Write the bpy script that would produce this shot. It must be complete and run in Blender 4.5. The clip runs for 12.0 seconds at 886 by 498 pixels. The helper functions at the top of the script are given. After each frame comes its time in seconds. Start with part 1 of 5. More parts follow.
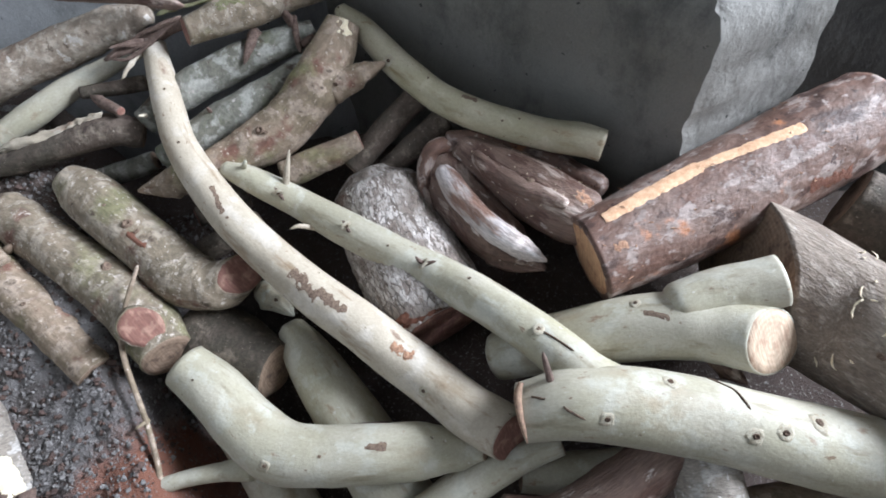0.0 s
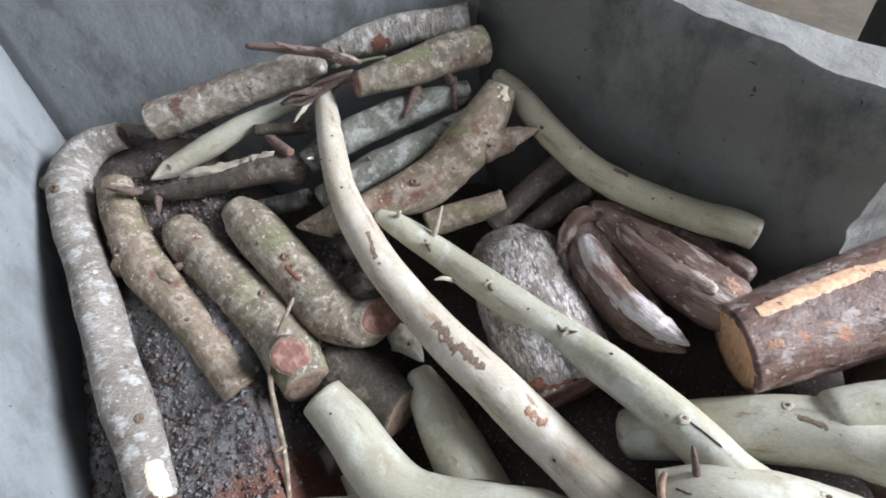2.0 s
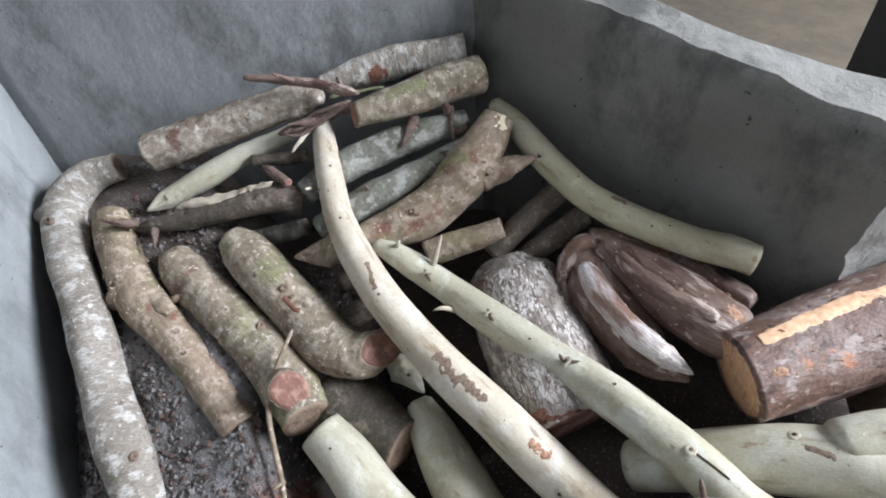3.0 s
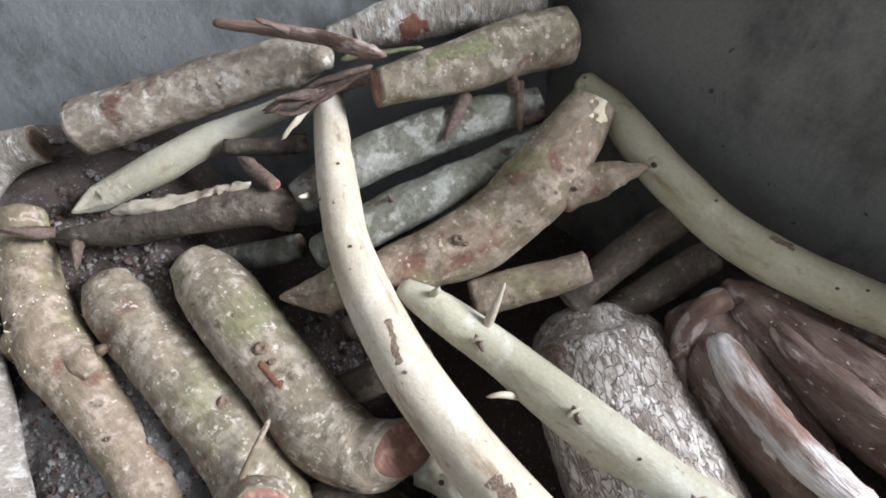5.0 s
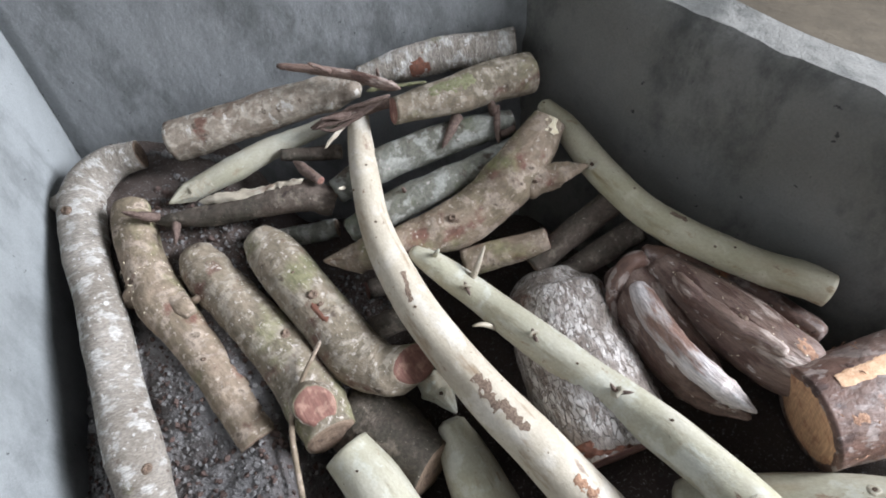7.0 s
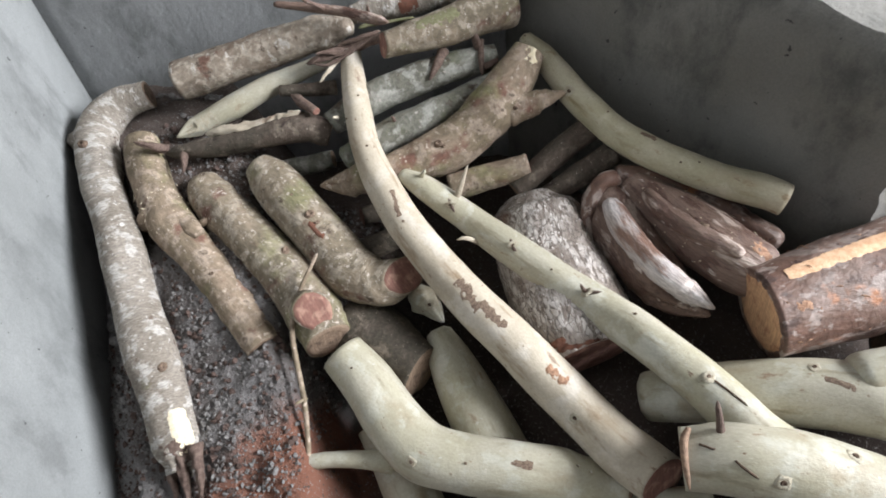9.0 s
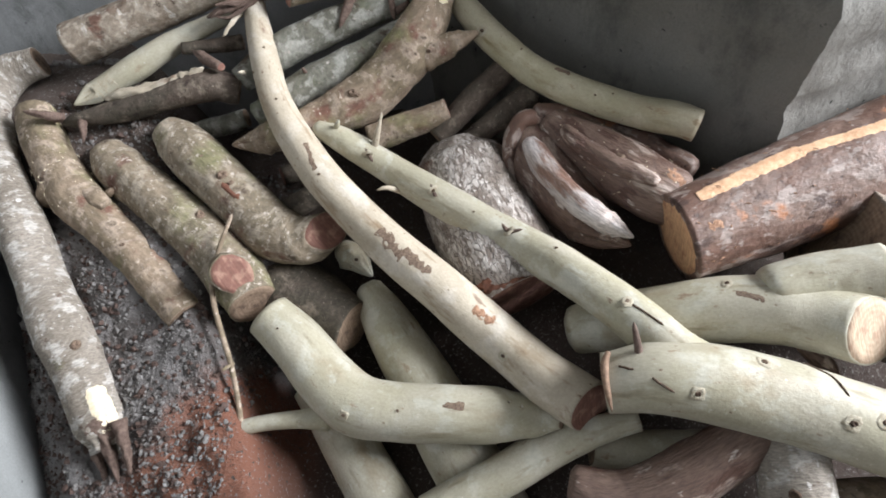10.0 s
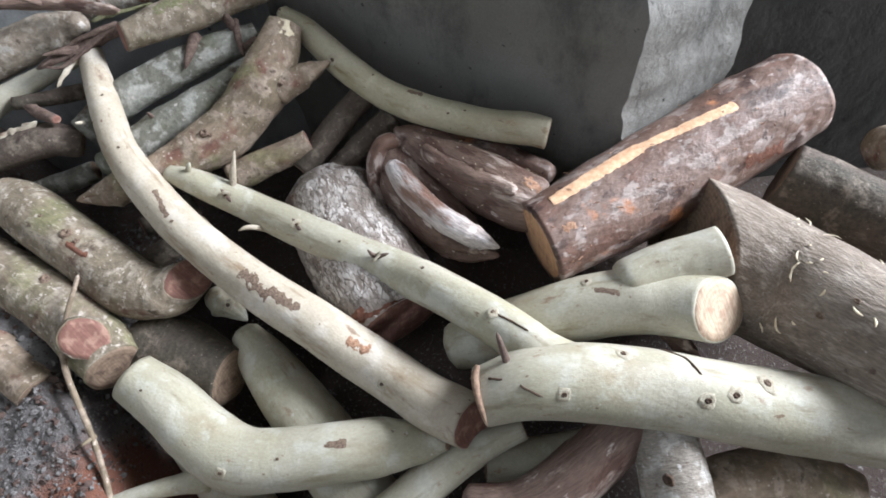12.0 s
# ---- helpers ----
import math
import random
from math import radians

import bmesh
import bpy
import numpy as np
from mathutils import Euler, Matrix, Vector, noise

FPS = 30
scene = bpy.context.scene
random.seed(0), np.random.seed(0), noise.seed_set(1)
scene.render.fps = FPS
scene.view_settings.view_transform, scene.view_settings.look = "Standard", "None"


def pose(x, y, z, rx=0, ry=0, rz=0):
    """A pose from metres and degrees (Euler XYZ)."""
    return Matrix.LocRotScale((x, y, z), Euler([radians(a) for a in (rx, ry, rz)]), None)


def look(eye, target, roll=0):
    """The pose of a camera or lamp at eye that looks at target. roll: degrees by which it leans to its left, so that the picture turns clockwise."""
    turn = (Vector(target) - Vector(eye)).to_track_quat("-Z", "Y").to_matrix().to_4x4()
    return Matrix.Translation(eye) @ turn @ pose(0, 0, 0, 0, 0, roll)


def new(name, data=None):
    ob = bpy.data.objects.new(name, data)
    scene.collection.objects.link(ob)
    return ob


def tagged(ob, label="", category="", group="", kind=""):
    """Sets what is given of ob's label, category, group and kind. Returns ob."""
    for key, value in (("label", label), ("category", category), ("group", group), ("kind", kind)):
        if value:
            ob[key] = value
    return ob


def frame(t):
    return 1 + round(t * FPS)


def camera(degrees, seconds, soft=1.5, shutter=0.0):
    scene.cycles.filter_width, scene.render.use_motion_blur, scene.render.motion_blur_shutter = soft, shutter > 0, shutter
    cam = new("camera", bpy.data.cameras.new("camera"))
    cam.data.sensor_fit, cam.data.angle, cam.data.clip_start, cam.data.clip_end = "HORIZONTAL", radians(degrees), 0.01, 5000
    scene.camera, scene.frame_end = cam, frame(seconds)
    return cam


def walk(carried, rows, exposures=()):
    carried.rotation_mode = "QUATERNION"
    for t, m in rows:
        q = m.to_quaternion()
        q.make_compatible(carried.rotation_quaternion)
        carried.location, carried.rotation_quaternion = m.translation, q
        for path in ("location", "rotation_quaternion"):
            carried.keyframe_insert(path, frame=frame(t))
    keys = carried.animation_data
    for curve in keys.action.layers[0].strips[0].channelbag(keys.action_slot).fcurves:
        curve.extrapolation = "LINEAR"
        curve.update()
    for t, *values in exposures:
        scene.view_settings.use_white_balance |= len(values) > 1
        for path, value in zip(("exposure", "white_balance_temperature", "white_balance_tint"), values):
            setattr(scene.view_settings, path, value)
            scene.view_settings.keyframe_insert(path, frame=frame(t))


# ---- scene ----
cam = camera(78.0, 12.0, soft=1.8)
PATH = [
    (0, (0.0, 0.0, 0.95), (-0.128, 1.283, -0.579), -6.4),
    (0.5, (-0.045, -0.009, 0.962), (-0.247, 1.279, -0.554), -6.1),
    (1, (-0.06, 0.001, 0.977), (-0.277, 1.307, -0.522), -6.0),
    (1.5, (-0.107, 0.011, 1.011), (-0.413, 1.358, -0.436), -6.0),
    (2, (-0.125, 0.012, 1.015), (-0.476, 1.346, -0.433), -6.4),
    (2.5, (-0.13, 0.019, 1.024), (-0.448, 1.401, -0.386), -5.4),
    (2.7, (-0.133, 0.02, 1.03), (-0.473, 1.411, -0.367), -6.4),
    (4.3, (-0.178, 0.217, 0.889), (-0.456, 1.586, -0.542), -3.4),
    (4.5, (-0.206, 0.273, 0.87), (-0.494, 1.592, -0.605), -3.3),
    (5, (-0.26, 0.295, 0.868), (-0.597, 1.608, -0.602), -3.9),
    (5.5, (-0.281, 0.296, 0.868), (-0.636, 1.607, -0.6), -4.0),
    (6, (-0.262, 0.257, 0.894), (-0.62, 1.575, -0.566), -4.5),
    (6.5, (-0.222, 0.168, 0.97), (-0.591, 1.507, -0.469), -4.7),
    (6.7, (-0.212, 0.129, 0.993), (-0.574, 1.491, -0.427), -4.5),
    (8.3, (-0.161, -0.006, 1.011), (-0.539, 1.359, -0.401), -5.2),
    (8.5, (-0.154, -0.01, 1.011), (-0.561, 1.332, -0.415), -6.1),
    (9, (-0.14, -0.032, 0.978), (-0.528, 1.278, -0.483), -6.2),
    (9.5, (-0.11, -0.035, 0.937), (-0.417, 1.223, -0.588), -6.0),
    (10, (-0.078, -0.042, 0.934), (-0.324, 1.219, -0.599), -6.5),
    (10.5, (-0.063, -0.039, 0.932), (-0.289, 1.226, -0.601), -7.6),
    (11, (-0.053, -0.04, 0.928), (-0.266, 1.226, -0.605), -7.6),
    (11.5, (-0.032, -0.031, 0.935), (-0.178, 1.315, -0.537), -6.8),
    (12, (0.02, -0.032, 0.92), (0.014, 1.302, -0.571), -5.4),
]
walk(cam, [(t, look(eye, target, roll)) for t, eye, target, roll in PATH],
     exposures=[(0, -0.10, 6150, 10), (2.5, -0.08, 6250, 10), (5, 0.04, 6450, 10), (6.5, -0.04, 6300, 10), (8.7, -0.05, 6800, 10), (9.5, -0.12, 6800, 10), (10.5, -0.06, 6700, 10), (12, -0.02, 6400, 10)])

# ---- light and exposure ----
world = bpy.data.worlds.new("world")
scene.world = world
world.use_nodes = True
wn = world.node_tree
sky = wn.nodes.new("ShaderNodeTexSky")
sky.sky_type, sky.sun_disc = "NISHITA", False
sky.sun_elevation, sky.sun_rotation = radians(40), radians(70)
wn.nodes["Background"].inputs[1].default_value = 0.08
wn.links.new(sky.outputs[0], wn.nodes["Background"].inputs[0])
scene.view_settings.exposure = 0.0


def area_lamp(name, eye, target, wide, high, watts, colour):
    """A rectangular area lamp, for the window's daylight and for the added fill."""
    data = bpy.data.lights.new(name, "AREA")
    data.shape, data.size, data.size_y, data.energy, data.color = "RECTANGLE", wide, high, watts, colour
    ob = new(name, data)
    ob.matrix_world = look(eye, target)
    return ob


area_lamp("window_daylight", (3.36, 1.05, 2.45), (-0.2, 0.65, 0.3), 2.0, 1.3, 590.0, (0.87, 0.92, 1.0))
# Weak added fill from behind the camera; no doorway is known there.
area_lamp("front_fill", (-0.6, -2.06, 1.35), (-0.4, 0.5, 0.4), 0.9, 1.5, 4.0, (0.87, 0.92, 1.0))


# ---- materials ----
def material(name):
    m = bpy.data.materials.new(name)
    m.use_nodes = True
    n = m.node_tree
    return m, n, n.nodes["Principled BSDF"]


def node(n, kind, **values):
    x = n.nodes.new(kind)
    for key, v in values.items():
        if key == "operation":
            x.operation = v
        elif key == "blend":
            x.data_type, x.blend_type = "RGBA", v
        elif key == "attribute":
            x.attribute_name = v
        elif key == "feature":
            x.feature = v
        else:
            x.inputs[key.replace("_", " ")].default_value = v
    return x


def noise_tex(n, where, scale, detail=4.0, rough=0.55, stretch=(1, 1, 1)):
    mp = node(n, "ShaderNodeMapping", Scale=stretch)
    n.links.new(where, mp.inputs["Vector"])
    t = node(n, "ShaderNodeTexNoise", Scale=scale, Detail=detail, Roughness=rough)
    n.links.new(mp.outputs[0], t.inputs["Vector"])
    return t.outputs["Fac"]


def ramp(n, fac, lo, hi):
    r = n.nodes.new("ShaderNodeMapRange")
    r.interpolation_type = "SMOOTHSTEP"
    r.inputs["From Min"].default_value, r.inputs["From Max"].default_value = lo, hi
    n.links.new(fac, r.inputs["Value"])
    return r.outputs[0]


def mix(n, fac, a, b, blend="MIX"):
    x = node(n, "ShaderNodeMix", blend=blend)
    if isinstance(fac, float):
        x.inputs[0].default_value = fac
    else:
        n.links.new(fac, x.inputs[0])
    for slot, v in ((6, a), (7, b)):
        if isinstance(v, tuple):
            x.inputs[slot].default_value = (*v, 1)
        else:
            n.links.new(v, x.inputs[slot])
    return x.outputs[2]


def times(n, a, k):
    x = node(n, "ShaderNodeMath", operation="MULTIPLY")
    n.links.new(a, x.inputs[0])
    if isinstance(k, float):
        x.inputs[1].default_value = k
    else:
        n.links.new(k, x.inputs[1])
    return x.outputs[0]


def shifted(n, source):
    """Coordinates moved by a random step for each object."""
    info = n.nodes.new("ShaderNodeObjectInfo")
    k = node(n, "ShaderNodeMath", operation="MULTIPLY")
    k.inputs[1].default_value = 37.0
    n.links.new(info.outputs["Random"], k.inputs[0])
    add = node(n, "ShaderNodeVectorMath", operation="ADD")
    n.links.new(source, add.inputs[0])
    n.links.new(k.outputs[0], add.inputs[1])
    return add.outputs[0]


def bump(n, shader, height, distance, strength=1.0):
    b = node(n, "ShaderNodeBump", Strength=strength, Distance=distance)
    n.links.new(height, b.inputs["Height"])
    n.links.new(b.outputs[0], shader.inputs["Normal"])


def bark_material(name, base, other, layers, rough=0.75, grain=(1, 1, 0.35), relief=0.0012, fine=260.0, spec=0.3, contrast=0.3):
    """Bark: two broad tones and layers of (colour, noise scale, low, high, stretch), in the log's own straightened space."""
    m, n, s = material(name)
    at = node(n, "ShaderNodeAttribute", attribute="grain")
    where = shifted(n, at.outputs["Vector"])
    tone = mix(n, ramp(n, noise_tex(n, where, 14.0, 3.0, 0.6, (1, 1, 0.6)), 0.36, 0.64), base, other)
    for colour, scale, lo, hi, stretch in layers:
        tone = mix(n, ramp(n, noise_tex(n, where, scale, 5.0, 0.6, stretch), lo, hi), tone, colour)
    small = noise_tex(n, where, fine, 4.0, 0.65, grain)
    lo, hi = 1 - contrast, 1 + 0.6 * contrast
    shade = mix(n, ramp(n, small, 0.3, 0.7), (lo, lo, lo), (hi, hi, hi))
    tone = mix(n, 1.0, tone, shade, "MULTIPLY")
    n.links.new(tone, s.inputs["Base Color"])
    s.inputs["Roughness"].default_value = rough
    s.inputs["Specular IOR Level"].default_value = spec
    big = noise_tex(n, where, fine * 0.28, 5.0, 0.6, grain)
    h = node(n, "ShaderNodeMath", operation="ADD")
    n.links.new(times(n, small, 0.4), h.inputs[0])
    n.links.new(big, h.inputs[1])
    bump(n, s, h.outputs[0], relief)
    return m


EVEN, RINGED, ALONG = (1, 1, 1), (0.8, 0.8, 1.25), (1.6, 1.6, 0.35)
BARK_PALE = bark_material("pale_smooth_bark", (0.430, 0.400, 0.322), (0.360, 0.334, 0.248), [
    ((0.265, 0.195, 0.135), 48.0, 0.64, 0.72, (1.2, 1.2, 0.7)),
    ((0.340, 0.315, 0.205), 6.0, 0.54, 0.78, (1, 1, 0.5)),
    ((0.293, 0.242, 0.164), 11.0, 0.54, 0.76, (1, 1, 0.5)), ((0.190, 0.134, 0.091), 75.0, 0.665, 0.72, (1.2, 1.2, 0.7)),
    ((0.466, 0.453, 0.381), 22.0, 0.50, 0.66, EVEN), ((0.251, 0.219, 0.150), 30.0, 0.56, 0.74, ALONG),
    ((0.097, 0.072, 0.049), 120.0, 0.70, 0.74, EVEN), ((0.526, 0.504, 0.442), 90.0, 0.66, 0.74, EVEN)], contrast=0.10, grain=(1, 1, 0.8), rough=0.55, relief=0.0011, spec=0.4)
BARK_CREAM = bark_material("cream_smooth_bark", (0.479, 0.419, 0.332), (0.398, 0.342, 0.265), [
    ((0.230, 0.160, 0.115), 30.0, 0.62, 0.71, (1.2, 1.2, 0.6)),
    ((0.299, 0.229, 0.152), 11.0, 0.54, 0.76, (1, 1, 0.5)), ((0.194, 0.127, 0.084), 75.0, 0.665, 0.72, (1.2, 1.2, 0.7)),
    ((0.530, 0.479, 0.408), 22.0, 0.50, 0.66, EVEN), ((0.265, 0.193, 0.125), 34.0, 0.56, 0.74, ALONG),
    ((0.100, 0.066, 0.043), 120.0, 0.69, 0.73, EVEN), ((0.312, 0.230, 0.163), 60.0, 0.68, 0.76, EVEN)], contrast=0.10, grain=(1, 1, 0.8), rough=0.55, relief=0.0011, spec=0.4)
BARK_GREEN = bark_material("green_smooth_bark", (0.440, 0.400, 0.298), (0.360, 0.328, 0.222), [
    ((0.260, 0.190, 0.115), 40.0, 0.63, 0.71, (1.2, 1.2, 0.6)),
    ((0.320, 0.262, 0.178), 11.0, 0.54, 0.76, (1, 1, 0.5)), ((0.207, 0.145, 0.099), 75.0, 0.665, 0.72, (1.2, 1.2, 0.7)),
    ((0.486, 0.443, 0.337), 20.0, 0.53, 0.7, EVEN), ((0.237, 0.188, 0.102), 28.0, 0.56, 0.74, ALONG),
    ((0.094, 0.060, 0.040), 120.0, 0.70, 0.74, EVEN)], contrast=0.10, grain=(1, 1, 0.8), rough=0.5, relief=0.0011, spec=0.4)
BARK_LICHEN = bark_material("lichen_spotted_bark", (0.235, 0.188, 0.138), (0.168, 0.138, 0.098), [
    ((0.320, 0.272, 0.215), 40.0, 0.48, 0.60, RINGED), ((0.140, 0.078, 0.060), 18.0, 0.57, 0.70, EVEN),
    ((0.205, 0.190, 0.108), 12.0, 0.54, 0.72, EVEN), ((0.450, 0.395, 0.340), 80.0, 0.59, 0.67, EVEN),
    ((0.095, 0.070, 0.052), 34.0, 0.61, 0.72, RINGED), ((0.540, 0.485, 0.425), 150.0, 0.645, 0.70, EVEN)], contrast=0.26, grain=(1, 1, 0.7), rough=0.78, relief=0.0036, fine=110.0)
BARK_BROWN = bark_material("brown_mossy_bark", (0.259, 0.196, 0.143), (0.185, 0.145, 0.099), [
    ((0.347, 0.275, 0.215), 34.0, 0.48, 0.60, RINGED), ((0.165, 0.086, 0.064), 16.0, 0.57, 0.70, EVEN),
    ((0.220, 0.207, 0.105), 10.0, 0.54, 0.72, EVEN), ((0.462, 0.385, 0.319), 95.0, 0.60, 0.68, EVEN),
    ((0.105, 0.077, 0.057), 34.0, 0.61, 0.72, RINGED), ((0.572, 0.495, 0.418), 170.0, 0.66, 0.71, EVEN)], contrast=0.26, grain=(1, 1, 0.7), rough=0.78, relief=0.0036, fine=110.0)
BARK_BLOTCHED = bark_material("pale_blotched_bark", (0.285, 0.238, 0.190), (0.205, 0.160, 0.124), [
    ((0.370, 0.320, 0.265), 55.0, 0.48, 0.60, EVEN), ((0.155, 0.085, 0.064), 19.0, 0.57, 0.68, EVEN),
    ((0.470, 0.430, 0.385), 27.0, 0.575, 0.61, RINGED), ((0.100, 0.074, 0.056), 40.0, 0.62, 0.70, EVEN)], contrast=0.26, grain=(1, 1, 0.7), rough=0.8, relief=0.0036, fine=110.0)
BARK_GREY = bark_material("grey_ringed_bark", (0.314, 0.279, 0.242), (0.237, 0.205, 0.171), [
    ((0.459, 0.431, 0.398), 45.0, 0.5, 0.62, RINGED), ((0.140, 0.103, 0.083), 50.0, 0.62, 0.72, RINGED),
    ((0.190, 0.184, 0.110), 18.0, 0.64, 0.78, EVEN), ((0.557, 0.528, 0.501), 120.0, 0.62, 0.68, EVEN)], rough=0.8, grain=(0.5, 0.5, 1.4), relief=0.004)
BARK_BLUE = bark_material("blue_green_lichen_bark", (0.211, 0.211, 0.181), (0.140, 0.134, 0.109), [
    ((0.300, 0.296, 0.265), 36.0, 0.48, 0.60, EVEN), ((0.086, 0.066, 0.050), 26.0, 0.57, 0.68, EVEN),
    ((0.367, 0.335, 0.304), 80.0, 0.61, 0.69, EVEN), ((0.125, 0.129, 0.086), 14.0, 0.57, 0.70, EVEN)], contrast=0.26, grain=EVEN, rough=0.8, relief=0.0035, fine=120.0)


def plated_bark():
    """Old bark broken into long plates: pale weathered faces, dark fissures, a few red-brown breaks."""
    m, n, s = material("fissured_grey_bark")
    at = node(n, "ShaderNodeAttribute", attribute="grain")
    where = shifted(n, at.outputs["Vector"])
    warp = node(n, "ShaderNodeVectorMath", operation="MULTIPLY_ADD")
    nt = node(n, "ShaderNodeTexNoise", Scale=60.0, Detail=3.0)
    n.links.new(where, nt.inputs["Vector"])
    n.links.new(nt.outputs["Color"], warp.inputs[0])
    warp.inputs[1].default_value = (0.012, 0.012, 0.016)
    n.links.new(where, warp.inputs[2])
    mp = node(n, "ShaderNodeMapping", Scale=(1, 1, 0.30))
    n.links.new(warp.outputs[0], mp.inputs["Vector"])
    edge = node(n, "ShaderNodeTexVoronoi", feature="DISTANCE_TO_EDGE", Scale=150.0)
    cell = node(n, "ShaderNodeTexVoronoi", Scale=150.0)
    for v in (edge, cell):
        n.links.new(mp.outputs[0], v.inputs["Vector"])
    grey = node(n, "ShaderNodeSeparateColor")
    n.links.new(cell.outputs["Color"], grey.inputs[0])
    tone = mix(n, grey.outputs[0], (0.427, 0.378, 0.342), (0.610, 0.561, 0.525))
    tone = mix(n, ramp(n, noise_tex(n, where, 17.0, 4.0), 0.44, 0.62), tone, (0.268, 0.222, 0.189))
    tone = mix(n, ramp(n, noise_tex(n, where, 70.0, 5.0, 0.7, (1.3, 1.3, 0.4)), 0.50, 0.58), tone, (0.195, 0.156, 0.132))
    tone = mix(n, ramp(n, noise_tex(n, where, 120.0, 5.0, 0.65, (1, 1, 0.5)), 0.60, 0.66), tone, (0.756, 0.708, 0.671))
    tone = mix(n, ramp(n, noise_tex(n, where, 9.0, 4.0), 0.60, 0.70), tone, (0.183, 0.104, 0.079))
    gap = ramp(n, edge.outputs["Distance"], 0.0, 0.07)
    tone = mix(n, gap, (0.33, 0.28, 0.25), tone)
    n.links.new(tone, s.inputs["Base Color"])
    s.inputs["Roughness"].default_value = 0.85
    h = node(n, "ShaderNodeMath", operation="ADD")
    n.links.new(gap, h.inputs[0])
    n.links.new(times(n, noise_tex(n, where, 150.0, 5.0, 0.65, (1, 1, 0.4)), 0.8), h.inputs[1])
    bump(n, s, h.outputs[0], 0.0035)
    return m


BARK_ROUGH = plated_bark()
BARK_RED = bark_material("dark_red_brown_bark", (0.140, 0.076, 0.056), (0.185, 0.122, 0.098), [
    ((0.285, 0.225, 0.200), 28.0, 0.52, 0.57, (1.2, 1.2, 0.7)), ((0.070, 0.038, 0.030), 22.0, 0.55, 0.64, (1.2, 1.2, 0.7)),
    ((0.360, 0.300, 0.275), 60.0, 0.63, 0.69, EVEN), ((0.360, 0.150, 0.070), 15.0, 0.60, 0.70, EVEN),
    ((0.060, 0.034, 0.028), 55.0, 0.63, 0.68, EVEN)], contrast=0.25, grain=(1, 1, 0.7), rough=0.6, relief=0.0045, fine=110.0, spec=0.45)
BARK_DRIFT = bark_material("weathered_barkless_wood", (0.219, 0.147, 0.117), (0.144, 0.090, 0.070), [
    ((0.413, 0.328, 0.281), 20.0, 0.56, 0.64, (1.3, 1.3, 0.55)), ((0.106, 0.057, 0.043), 22.0, 0.52, 0.60, (1.3, 1.3, 0.55)),
    ((0.562, 0.488, 0.444), 60.0, 0.63, 0.70, (1.3, 1.3, 0.55))], rough=0.55, grain=(1.4, 1.4, 0.3), relief=0.005, spec=0.45)
BARK_BARE = bark_material("pale_bare_inner_wood", (0.560, 0.510, 0.495), (0.430, 0.360, 0.325), [
    ((0.240, 0.140, 0.105), 17.0, 0.53, 0.63, (1.4, 1.4, 0.4)), ((0.640, 0.590, 0.580), 40.0, 0.58, 0.68, (1.5, 1.5, 0.3)),
    ((0.120, 0.065, 0.048), 30.0, 0.62, 0.70, (1.4, 1.4, 0.4))], rough=0.5, grain=(1.4, 1.4, 0.25), relief=0.004, spec=0.45)
BARK_STRIATED = bark_material("striated_grey_brown_bark", (0.235, 0.191, 0.154), (0.179, 0.140, 0.112), [
    ((0.314, 0.268, 0.224), 60.0, 0.5, 0.64, (1.4, 1.4, 0.45)), ((0.100, 0.068, 0.049), 26.0, 0.64, 0.76, EVEN),
    ((0.438, 0.402, 0.369), 170.0, 0.66, 0.71, EVEN)], rough=0.75, grain=(1.4, 1.4, 0.4), relief=0.004)
BARK_DARK = bark_material("damp_dark_bark", (0.098, 0.074, 0.059), (0.069, 0.059, 0.045), [
    ((0.174, 0.142, 0.112), 34.0, 0.52, 0.66, EVEN), ((0.039, 0.026, 0.022), 24.0, 0.6, 0.72, EVEN),
    ((0.351, 0.315, 0.257), 190.0, 0.66, 0.71, EVEN)], contrast=0.28, grain=EVEN, rough=0.8, relief=0.004, fine=150.0)


def cut_material(name, pale, dark, rim, rings=380.0, crack=0.3):
    """Sawn end grain: rings about the heart, saw marks, a stained rim."""
    m, n, s = material(name)
    tc = n.nodes.new("ShaderNodeTexCoord")
    where = tc.outputs["Object"]
    ln = node(n, "ShaderNodeVectorMath", operation="LENGTH")
    n.links.new(where, ln.inputs[0])
    wob = noise_tex(n, where, 40.0, 3.0)
    add = node(n, "ShaderNodeMath", operation="MULTIPLY_ADD")
    n.links.new(wob, add.inputs[0])
    add.inputs[1].default_value = 0.012
    n.links.new(ln.outputs["Value"], add.inputs[2])
    wave = node(n, "ShaderNodeMath", operation="SINE")
    n.links.new(times(n, add.outputs[0], rings * 2.2), wave.inputs[0])
    tone = mix(n, times(n, ramp(n, wave.outputs[0], -0.8, 0.9), 0.55), pale, dark)
    tone = mix(n, ramp(n, noise_tex(n, where, 55.0, 5.0), 0.48, 0.68), tone, rim)
    saw = noise_tex(n, where, 420.0, 3.0, 0.6, (1, 0.08, 1))
    tone = mix(n, 1.0, tone, mix(n, ramp(n, saw, 0.3, 0.7), (0.8, 0.8, 0.8), (1.12, 1.12, 1.12)), "MULTIPLY")
    n.links.new(tone, s.inputs["Base Color"])
    s.inputs["Roughness"].default_value = 0.8
    bump(n, s, saw, 0.0007, 0.8)
    return m


